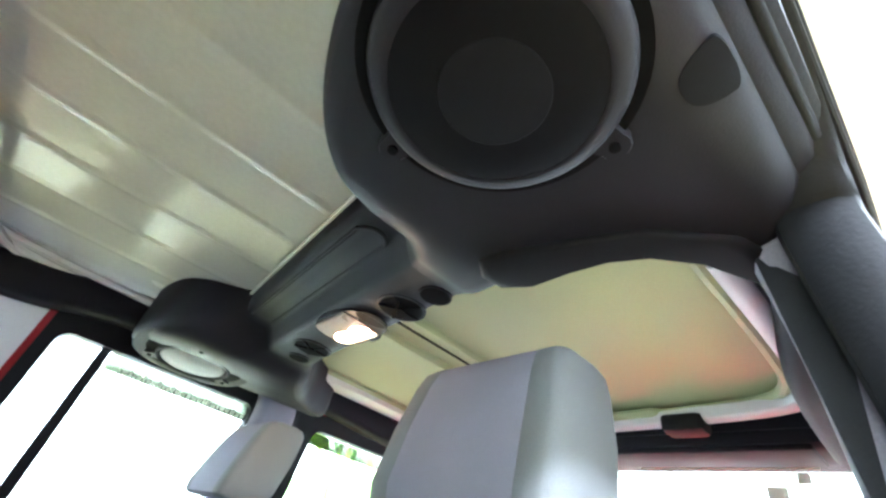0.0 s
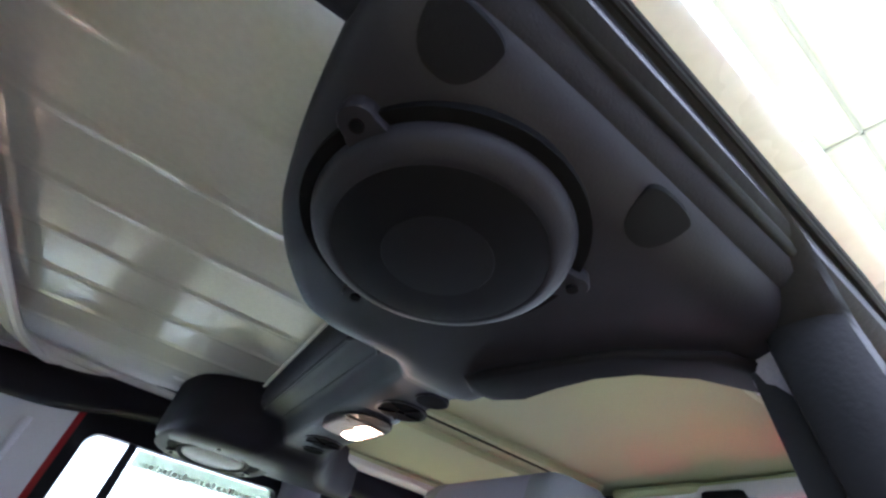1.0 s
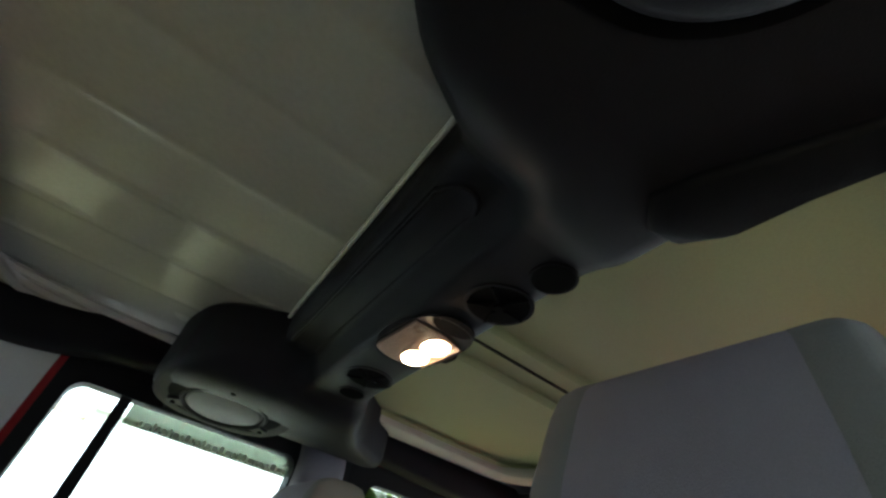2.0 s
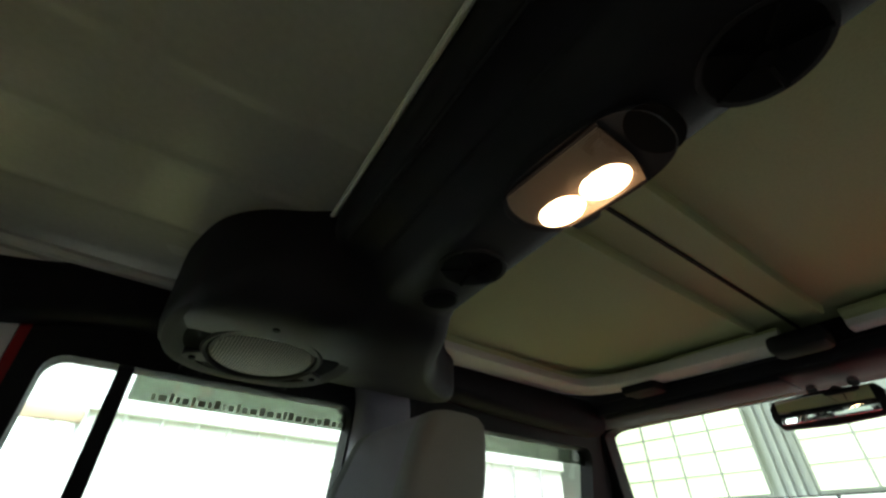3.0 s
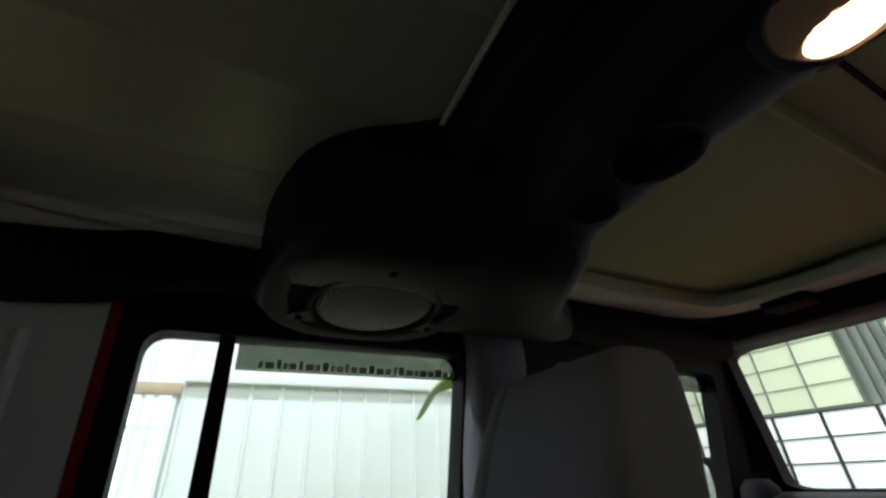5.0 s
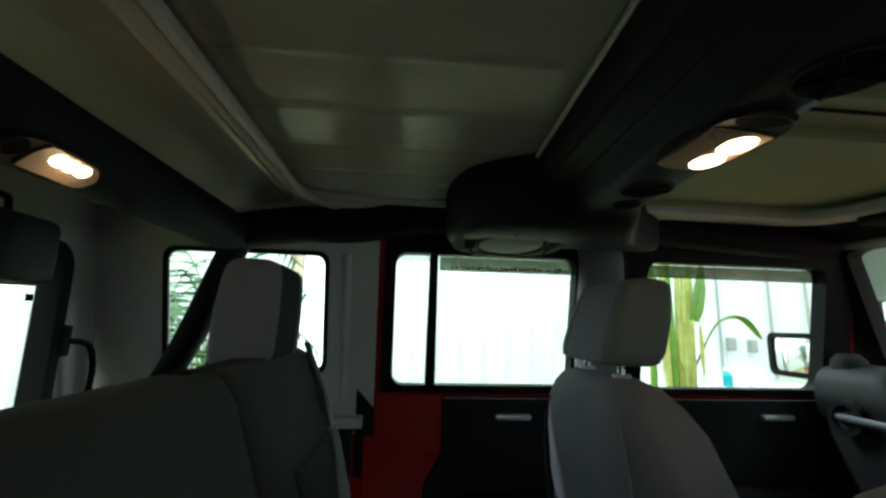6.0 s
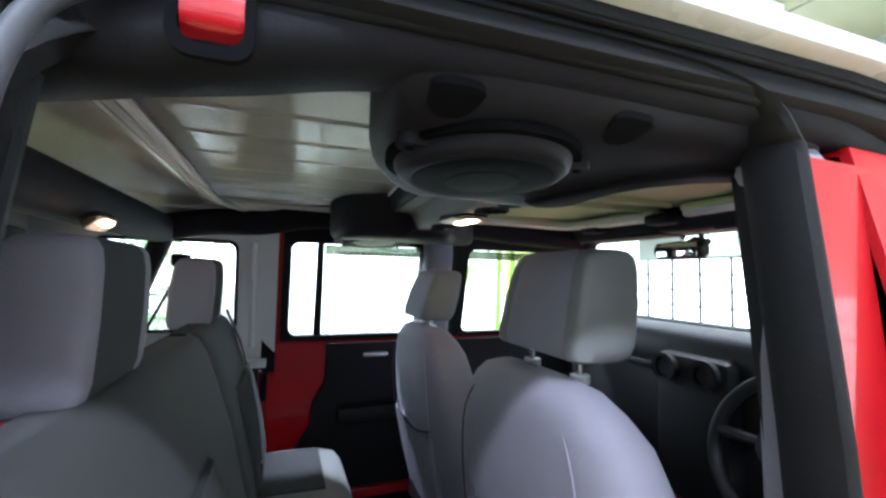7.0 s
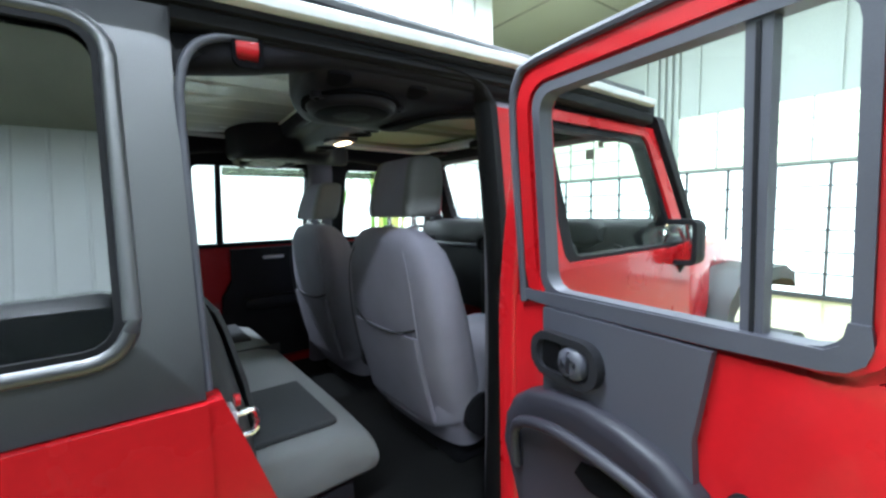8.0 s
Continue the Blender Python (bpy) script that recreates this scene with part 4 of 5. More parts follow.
# ---------------------------------------------------------------- dashboard
dash = thing("dashboard", "black dashboard with round vents and a steering wheel", "dashboard")
part("dash_top", loft(bmesh.new(), [ring((1.02, y, 1.24), (1, 0, 0), (0, 0, 1), 0.13, 0.095, 20, 3) for y in (-0.70, -0.4, 0.0, 0.4, 0.70)]), DASH, dash, "black padded dash top")
part("dash_face", boxed((0.90, -0.70, 0.85), (1.08, 0.70, 1.22), 0.03), DASH, dash, "black dash face")
part("centre_console", boxed((0.84, -0.13, 0.80), (0.95, 0.13, 1.26), 0.025), DASH, dash, "black centre stack")
part("grab_bar", tube(bmesh.new(), [(0.885, 0.16, 1.20), (0.865, 0.20, 1.20), (0.865, 0.60, 1.20), (0.885, 0.64, 1.20)], 0.011, 10), TRIM_GREY, dash, "grey dashboard grab bar")
for y in (-0.60, -0.07, 0.07, 0.60):
    v = part("air_vent", disc(bmesh.new(), (0.885 if abs(y) > 0.3 else 0.832, y, 1.20 if abs(y) > 0.3 else 1.215), (-1, 0, 0), 0.032, 0.045, 0.02, 28), RUBBER, dash, "round air vent")
    part("vent_flap", disc(bmesh.new(), (0.88 if abs(y) > 0.3 else 0.828, y, 1.20 if abs(y) > 0.3 else 1.215), (-1, 0, 0.2), 0.0, 0.03, 0.004, 20), TRIM, v)
part("tweeter_pod", loft(bmesh.new(), [ring((0.97, 0.66, z), (1, 0, 0), (0, 1, 0), r, r, 18, 2) for z, r in ((1.30, 0.045), (1.345, 0.042), (1.365, 0.025))]), RUBBER, dash, "black tweeter pod")
part("instrument_hood", loft(bmesh.new(), [ring((0.95, y, 1.28), (1, 0, 0), (0, 0, 1), 0.10, r, 18, 3) for y, r in ((-0.54, 0.03), (-0.48, 0.06), (-0.30, 0.06), (-0.24, 0.03))]), DASH, dash, "black instrument hood")
sw = part("steering_wheel", disc(bmesh.new(), (0.70, -0.37, 1.12), (-0.9, 0, 0.42), 0.0, 0.055, 0.04, 28), TRIM, dash, "black three-spoke steering wheel")
nw = Vector((-0.9, 0, 0.42)).normalized()
uw, vw = Vector((0, 1, 0)), nw.cross(Vector((0, 1, 0)))
cw = Vector((0.70, -0.37, 1.12))
rimbm = bmesh.new()
rr = [[cw + (uw * math.cos(a) + vw * math.sin(a)) * (0.175 + 0.016 * math.cos(b)) + nw * 0.016 * math.sin(b) for b in [k * math.pi / 5 for k in range(10)]] for a in [k * math.pi / 20 for k in range(40)]]
loft(rimbm, rr + [rr[0]], caps=False)
bmesh.ops.remove_doubles(rimbm, verts=rimbm.verts, dist=1e-5)
part("rim", rimbm, TRIM, sw)
for a in (0, math.pi, -math.pi / 2, ):
    part("spoke", tube(bmesh.new(), [cw + (uw * math.cos(a) + vw * math.sin(a)) * q for q in (0.03, 0.175)], 0.014, 8), DASH, sw, "black spoke")
part("steering_column", tube(bmesh.new(), [cw, cw + Vector((0.25, 0, -0.11))], 0.04, 14), TRIM, sw)

mir = thing("rear_view_mirror", "black rear-view mirror hanging from the windscreen", "mirror")
part("housing", loft(bmesh.new(), [ring((0.885, y + 0.06, 1.600), (1, 0, 0), (0, 0, 1), 0.018, h, 14, 3) for y, h in ((-0.092, 0.016), (-0.084, 0.028), (0, 0.032), (0.084, 0.028), (0.092, 0.016))]), TRIM, mir, "black housing")
part("mirror_glass", boxed((0.863, -0.018, 1.578), (0.868, 0.138, 1.624), 0.002), MIRROR, mir)
part("stalk", tube(bmesh.new(), [(0.895, 0.06, 1.615), (0.935, 0.045, 1.640), (0.985, 0.03, 1.632)], 0.010, 8), RUBBER, mir)
for y in (-0.035, 0.035):
    part("bracket_screw", disc(bmesh.new(), (0.925, y + 0.045, 1.650), (-0.7, 0, -0.7), 0, 0.010, 0.006, 14), CHROME, mir, "bright screw")

# ---------------------------------------------------------------- sound bar across the roof
bar = thing("overhead_sound_bar", "black moulded overhead sound bar with two round speakers and lamp", "sound bar")

def bar_section(y, xr, xf, zb, zr, xs, top=1.745):
    """Cross-section from the rear edge to the front edge: a higher rear floor, a step, a lower front floor."""
    pts = [(xr, top), (xr, zr + 0.030), (xr + 0.004, zr + 0.014), (xr + 0.014, zr + 0.004), (xr + 0.032, zr),
           (xs - 0.016, zr), (xs - 0.006, zr * 0.75 + zb * 0.25), (xs + 0.006, zr * 0.25 + zb * 0.75), (xs + 0.016, zb),
           (xf - 0.032, zb), (xf - 0.014, zb + 0.004), (xf - 0.004, zb + 0.014), (xf, zb + 0.030), (xf, top)]
    return [Vector((x, y, z)) for x, z in pts]


near_pod = [(0.285, -0.114, 0.074, 1.640, 1.684, -0.040), (0.305, -0.130, 0.074, 1.636, 1.666, -0.045), (0.328, -0.158, 0.072, 1.628, 1.640, -0.052),
            (0.362, -0.205, 0.067, 1.624, 1.624, -0.06), (0.41, -0.245, 0.064, 1.626, 1.626, -0.06), (0.47, -0.274, 0.062, 1.629, 1.629, -0.06),
            (0.52, -0.286, 0.070, 1.632, 1.632, -0.05), (0.56, -0.292, 0.090, 1.634, 1.634, -0.04), (0.60, -0.296, 0.135, 1.636, 1.636, -0.02),
            (0.630, -0.298, 0.200, 1.638, 1.638, -0.02), (0.652, -0.298, 0.250, 1.642, 1.642, -0.02), (0.674, -0.295, 0.245, 1.652, 1.652, -0.02),
            (0.686, -0.290, 0.220, 1.668, 1.668, -0.02), (0.690, -0.285, 0.200, 1.690, 1.690, -0.02)]
far_pod = [(0.25, -0.076, 0.122, 1.640, 1.684, -0.002), (0.275, -0.110, 0.132, 1.634, 1.664, -0.01), (0.30, -0.150, 0.145, 1.622, 1.636, -0.02),
           (0.33, -0.180, 0.156, 1.614, 1.618, -0.04), (0.37, -0.202, 0.175, 1.610, 1.610, -0.04), (0.43, -0.216, 0.215, 1.610, 1.610, -0.03),
           (0.48, -0.222, 0.270, 1.612, 1.612, -0.02), (0.53, -0.222, 0.330, 1.618, 1.618, -0.02), (0.58, -0.218, 0.330, 1.626, 1.626, -0.02), (0.605, -0.21, 0.30, 1.650, 1.650, -0.02)]


def finer(rows, steps=4):
    """Smooth curves through rows of numbers."""
    out = []
    for i in range(len(rows) - 1):
        p0, p1, p2, p3 = (np.array(rows[min(max(k, 0), len(rows) - 1)], float) for k in (i - 1, i, i + 1, i + 2))
        for k in range(steps):
            t = k / steps
            out.append(tuple(0.5 * (2 * p1 + (p2 - p0) * t + (2 * p0 - 5 * p1 + 4 * p2 - p3) * t * t + (3 * p1 - p0 - 3 * p2 + p3) * t ** 3)))
    return out + [tuple(rows[-1])]


sections = [bar_section(-q[0], *q[1:]) for q in reversed(finer(near_pod))]
for y in (-0.24, -0.17, -0.1, 0.0, 0.12, 0.22):
    sections.append(bar_section(y, -0.094 + 0.07 * y, 0.098 + 0.088 * y, 1.640, 1.686, -0.020 + 0.07 * y))
sections += [bar_section(*q) for q in finer(far_pod)]
part("bar_body", loft(bmesh.new(), sections), BAR, bar, smooth=50)
skirt = [(-0.004, -0.392), (0.024, -0.372), (0.050, -0.378), (0.066, -0.405), (0.068, -0.460), (0.076, -0.512), (0.097, -0.556), (0.142, -0.600), (0.205, -0.632), (0.250, -0.650), (0.200, -0.655), (0.115, -0.625), (0.055, -0.560), (0.024, -0.485), (0.002, -0.425)]
bm = bmesh.new()
mid = (0.075, -0.50)
loft(bm, [[Vector((mid[0] + (x - mid[0]) * k, mid[1] + (y - mid[1]) * k, z - 0.05 * (y + 0.36))) for x, y in skirt] for k, z in ((1.0, 1.640), (1.0, 1.6215), (0.96, 1.6175), (0.86, 1.6160))])
part("pod_skirt", bm, COVER, bar, "matt black padded front edge", smooth=60)
# raised lip of the service cover on the rear floor of the bar
lip = curve_points([(-0.066, 0.22, 1.685), (-0.092, -0.18, 1.685), (-0.094, -0.235, 1.683), (-0.074, -0.258, 1.680), (-0.050, -0.240, 1.682), (-0.044, -0.18, 1.685), (-0.018, 0.22, 1.685)], 5)
part("cover_lip", tube(bmesh.new(), lip, 0.0035, 8), BAR, bar)
for x, y in ((0.040, -0.185), (0.042, -0.262), (0.052, 0.128), (0.066, 0.212)):
    big_vent = abs(y) < 0.2
    r = 0.040 if big_vent else 0.025
    v = part("mount_hole", disc(bmesh.new(), (x, y, 1.642), (0, 0, -1), r * 0.86, r, 0.004, 36), BAR, bar, "round recess with its shade as a flat black disc")
    # flat disc, the depth of the hole shown only by its black colour
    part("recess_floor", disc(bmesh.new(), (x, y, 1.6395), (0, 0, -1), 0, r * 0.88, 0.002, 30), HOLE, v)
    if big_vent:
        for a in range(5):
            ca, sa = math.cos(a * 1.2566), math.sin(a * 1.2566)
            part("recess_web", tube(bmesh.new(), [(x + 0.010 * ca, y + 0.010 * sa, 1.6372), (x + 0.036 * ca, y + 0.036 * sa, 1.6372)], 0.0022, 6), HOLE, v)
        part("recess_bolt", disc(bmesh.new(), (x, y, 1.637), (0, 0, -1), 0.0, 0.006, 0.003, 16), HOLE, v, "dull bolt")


def speaker(s):
    c = Vector((-0.160, -0.550, 1.6300)) if s < 0 else Vector((-0.078, 0.464, 1.6095))
    tilt = Vector((0, -0.05 if s < 0 else -0.10, -1)).normalized()
    u = Vector((1, 0, 0))
    v = tilt.cross(u)
    R = 0.098 if s < 0 else 0.086

    def lathe(prof, n=64):
        return loft(bmesh.new(), [[c + tilt * d + (u * math.cos(2 * math.pi * i / n) + v * math.sin(2 * math.pi * i / n)) * r for i in range(n)] for r, d in prof], caps=False)

    if s < 0:
        ringed = [(R + 0.004, -0.004), (R + 0.003, 0.006), (R, 0.013), (R - 0.004, 0.016), (R - 0.010, 0.0185), (R - 0.0155, 0.0200), (R - 0.0170, 0.0190)]
        domed = [(R - 0.0150, 0.0150), (R - 0.0165, 0.0196), (R - 0.024, 0.0212), (R - 0.040, 0.0218), (R * 0.45, 0.022), (0.010, 0.023), (0.0006, 0.023)]
    else:
        ringed = [(R - 0.001, -0.004), (R, 0.004), (R - 0.003, 0.007), (R - 0.007, 0.005), (R - 0.009, 0.0)]
        domed = [(R - 0.008, 0.0), (R - 0.012, 0.003), (R - 0.030, 0.006), (R * 0.42, 0.0085), (0.010, 0.010), (0.0006, 0.010)]
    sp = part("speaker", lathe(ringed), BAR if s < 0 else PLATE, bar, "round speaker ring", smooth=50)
    # shaded tone on the near side, lit tone on the far side
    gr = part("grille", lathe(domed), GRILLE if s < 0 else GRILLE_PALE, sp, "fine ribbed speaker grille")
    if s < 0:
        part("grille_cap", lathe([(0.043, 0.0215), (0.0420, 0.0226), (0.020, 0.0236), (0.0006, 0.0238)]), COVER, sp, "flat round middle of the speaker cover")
    bm = bmesh.new()
    for k in range(-20, 21) if s > 0 else ():
        x = k * 0.0042
        h = math.sqrt(max(0.0, (R - 0.016) ** 2 - x * x))
        if h > 0.01:
            pts = [c + u * x + v * h * t + tilt * (0.0104 - 0.0068 * min(1, math.hypot(x, h * t) / (R - 0.014)) ** 2.2) for t in (-1, -0.8, -0.4, 0, 0.4, 0.8, 1)]
            tube(bm, pts, 0.0011, 4)
    if s > 0:
        part("grille_ribs", bm, GRILLE_RIB, sp, smooth=0)
    # shadow gap round the ring: a flat band with the shade in its colour
    if s < 0:
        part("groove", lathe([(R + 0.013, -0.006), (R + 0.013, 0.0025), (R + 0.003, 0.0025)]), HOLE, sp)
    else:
        part("recess", loft(bmesh.new(), [[c - Vector((0, 0.016, 0)) + tilt * d + (u * math.cos(2 * math.pi * i / 56) + v * math.sin(2 * math.pi * i / 56)) * r for i in range(56)] for r, d in ((R + 0.0245, -0.004), (R + 0.0245, 0.0005), (R + 0.020, 0.0015), (R - 0.03, 0.0010))]), HOLE, sp, "flat black disc round the speaker")
        plate = [[c - Vector((0, 0.010, 0)) + tilt * d + u * (r * 1.06 * math.copysign(abs(math.cos(w)) ** 0.75, math.cos(w))) + v * (r * math.copysign(abs(math.sin(w)) ** 0.75, math.sin(w))) for w in [2 * math.pi * i / 56 for i in range(56)]] for r, d in ((R + 0.014, 0.0004), (R + 0.020, 0.0008), (R + 0.036, 0.0006), (R + 0.042, -0.003))]
        part("speaker_plate", loft(bmesh.new(), plate, caps=False), PLATE, bar, "grey plate round the speaker", smooth=50)
    # three lugs with screws
    for dx, dy in ((-0.100, s * 0.046), (0.103, s * 0.040), (-0.014, s * -0.109)):
        q = c + (u * dx + (v if v.y > 0 else -v) * dy) * (R / 0.098)
        lug = bmesh.new()
        out = (q - c).normalized()
        side_v = tilt.cross(out)
        outline = [out * (0.014 * math.cos(w)) + side_v * (0.014 * math.sin(w)) for w in [radians(g) for g in range(-100, 101, 20)]] + [-out * 0.018 + side_v * 0.018, -out * 0.018 - side_v * 0.018]
        loft(lug, [[q + o * kk + tilt * d for o in outline] for kk, d in ((1.0, -0.004), (1.0, 0.006), (0.9, 0.008))])
        tab = part("screw_lug", lug, BAR, sp, "screw lug")
        part("screw", disc(bmesh.new(), q + tilt * 0.0078, tilt, 0.0, 0.0048, 0.0025, 14), HOLE, tab, "dark recessed screw")


for s in (1, -1):
    speaker(s)
for x in (-0.155, -0.015):
    part("clip_knob", tube(bmesh.new(), [(x, 0.575, 1.635), (x, 0.595, 1.604)], 0.017, 12), RUBBER, bar)
# half-moon bolt pockets on the sloping outer edge of the pod
for x in (-0.242, -0.058):
    bm = bmesh.new()
    half = [(0.025 * math.copysign(abs(math.cos(w)) ** 0.8, math.cos(w)), 0.030 * math.sin(w) * (1 if w > 0 else 0.22)) for w in [radians(g) for g in range(-180, 180, 12)]]
    loft(bm, [[Vector((x + px * k, -0.676 + py * k, 1.6515 - 0.40 * (py * k) - d)) for px, py in half] for k, d in ((1.0, -0.006), (1.0, 0.0008), (0.9, 0.0010))])
    # not hollowed: the pocket's shade is put into a flat dark plate
    part("bolt_pocket", bm, GRILLE, bar, "flat half-round dark plate for the shade in a bolt pocket")

# ---------------------------------------------------------------- lamps
def lens_outline(half_l, half_w, k=1.0):
    """A lamp lens: one long edge bowed, one end rounded, the other cut straight; in (along, across)."""
    far = [(half_l * (1 - 0.42 * (1 - math.cos(radians(a)))), half_w * math.sin(radians(a))) for a in range(-80, 81, 10)]
    far = [(x - 0.10 * half_l * max(0.0, y / half_w), y) for x, y in far]
    return [(x * k, y * k) for x, y in far + [(-half_l * 0.80, half_w), (-half_l * 0.92, half_w * 0.6), (-half_l * 0.98, 0.0), (-half_l, -half_w * 0.6), (-half_l, -half_w)]]


def roof_lamp(name, c, ux, uy, nrm, half_l, half_w, bulbs, power, label):
    ob = thing(name, label, "lamp")
    c, ux, uy, nrm = Vector(c), Vector(ux), Vector(uy), Vector(nrm)

    def at(q, d):
        return c + ux * q[0] + uy * q[1] + nrm * d

    # dark oval housing that runs on beyond the lens to a finger recess
    oval = [(q[0] - half_l * 0.22, q[1]) for q in ((math.copysign(abs(math.cos(w)) ** 0.62, math.cos(w)) * half_l * 1.36, math.copysign(abs(math.sin(w)) ** 0.8, math.sin(w)) * half_w * 1.14) for w in [2 * math.pi * i / 44 for i in range(44)])]
    housing = bmesh.new()
    loft(housing, [[at((x * k, y * k), d) for x, y in oval] for d, k in ((-0.008, 1.0), (0.0022, 1.0), (0.0032, 0.985), (0.0026, 0.95))])
    part("housing", housing, BAR, ob, "dark oval housing")
    recess = [(-half_l * 1.40 + half_l * 0.36 * math.cos(w) * 0.9, half_w * 0.74 * math.sin(w)) for w in [2 * math.pi * i / 24 for i in range(24)]]
    # finger recess shade put into a flat dark plate
    part("finger_recess", loft(bmesh.new(), [[at(q, d) for q in recess] for d in (0.0020, 0.0030)]), HOLE, ob, "flat dark plate for the shade in the finger recess")
    out = lens_outline(half_l, half_w)
    part("reflector", loft(bmesh.new(), [[at(q, d) for q in out] for d in (0.0, 0.0044)]), REFLECTOR, ob, "brown reflector behind a ribbed lens")
    bm = bmesh.new()
    n = int(half_w * 0.97 / 0.0024)
    for i in range(-n, n + 1):
        y = i * 0.0024
        far_x = half_l * (1 - 0.42 * (1 - math.sqrt(max(0.0, 1 - (y / half_w) ** 2)))) - 0.10 * half_l * max(0.0, y / half_w)
        near_x = -half_l * (1.0 - 0.2 * max(0.0, y / half_w) ** 1.5)
        tube(bm, [at((near_x * 0.98, y), 0.0048), at((far_x * 0.97, y), 0.0048)], 0.0007, 4)
    part("lens_ribs", bm, LENS_RIB, ob, smooth=0)
    r0 = min(0.0235, half_w * 0.60)
    for t in bulbs:
        part("bulb", loft(bmesh.new(), [ring(at((t, half_w * 0.36), d), ux, uy, r * r0, r * 0.78 * r0, 24, 2) for d, r in ((0.0040, 1.0), (0.0068, 0.94), (0.0085, 0.57))]), BULB, ob, "glowing warm bulb")
    lamp = bpy.data.lights.new(name + "_light", "POINT")
    lamp.energy, lamp.color, lamp.shadow_soft_size = power, (1.0, 0.66, 0.36), 0.012
    lo = new(name + "_light", lamp)
    lo.location = at((0, half_w * 0.40), 0.024)
    return ob


roof_lamp("dome_lamp", (0.036, -0.031, 1.6385), (0, 1, 0), (1, 0, 0), (0, 0, -1), 0.057, 0.042, (-0.023, 0.025), 0.10, "lit dome lamp with two warm bulbs in the sound bar")
roof_lamp("cargo_lamp", (-0.704, 0.012, 1.5870), (0, 1, 0), (0.76, 0, 0.65), (0.65, 0, -0.76), 0.046, 0.018, (-0.016, 0.0, 0.016), 0.08, "lit warm cargo lamp under the rear cross bar")

# ---------------------------------------------------------------- seats
def headrest(parent, cx, cy, z0, z1, hd, hw, mat, mat_side, posts=True, seat_top=None, lean=0.045, taper=0.03):
    zc = (z0 + z1) / 2
    hs = [(z0, 0.70, 0.90), (z0 + 0.005, 0.90, 0.96), (z0 + 0.025, 1.0, 0.985), (zc, 1.0, 1.0 - taper * 0.4), (z1 - 0.035, 0.93, 0.99 - taper * 0.8), (z1 - 0.014, 0.84, 0.97 - taper * 0.9), (z1 - 0.004, 0.68, 0.93 - taper), (z1, 0.45, 0.86 - taper)]
    h = part("headrest", loft(bmesh.new(), [ring((cx + lean * (z - z0) / (z1 - z0), cy, z), (1, 0, 0), (0, 1, 0), hd * a, hw * b, 40, 6.5) for z, a, b in hs]), mat, parent, "padded cloth headrest", smooth=50)
    for s in (-1, 1):
        gus = [ring((cx + lean * (z - z0) / (z1 - z0), cy + s * hw * b * 0.80, z), (1, 0, 0), (0, 1, 0), hd * a * 1.012, hw * b * 0.212, 28, 4.0) for z, a, b in hs]
        part("side_gusset", loft(bmesh.new(), gus), mat_side, h, "lighter cloth side of the headrest", smooth=50)
        if posts:
            part("post", tube(bmesh.new(), [(cx - 0.005, cy + s * 0.07, seat_top - 0.02), (cx - 0.005, cy + s * 0.07, z0 + 0.02)], 0.0065, 10), CHROME, h, "chrome post")
            part("post_collar", disc(bmesh.new(), (cx - 0.005, cy + s * 0.07, seat_top - 0.004), (0, 0, 1), 0.006, 0.016, 0.012, 20), SILVER, h, "grey collar")
    return h


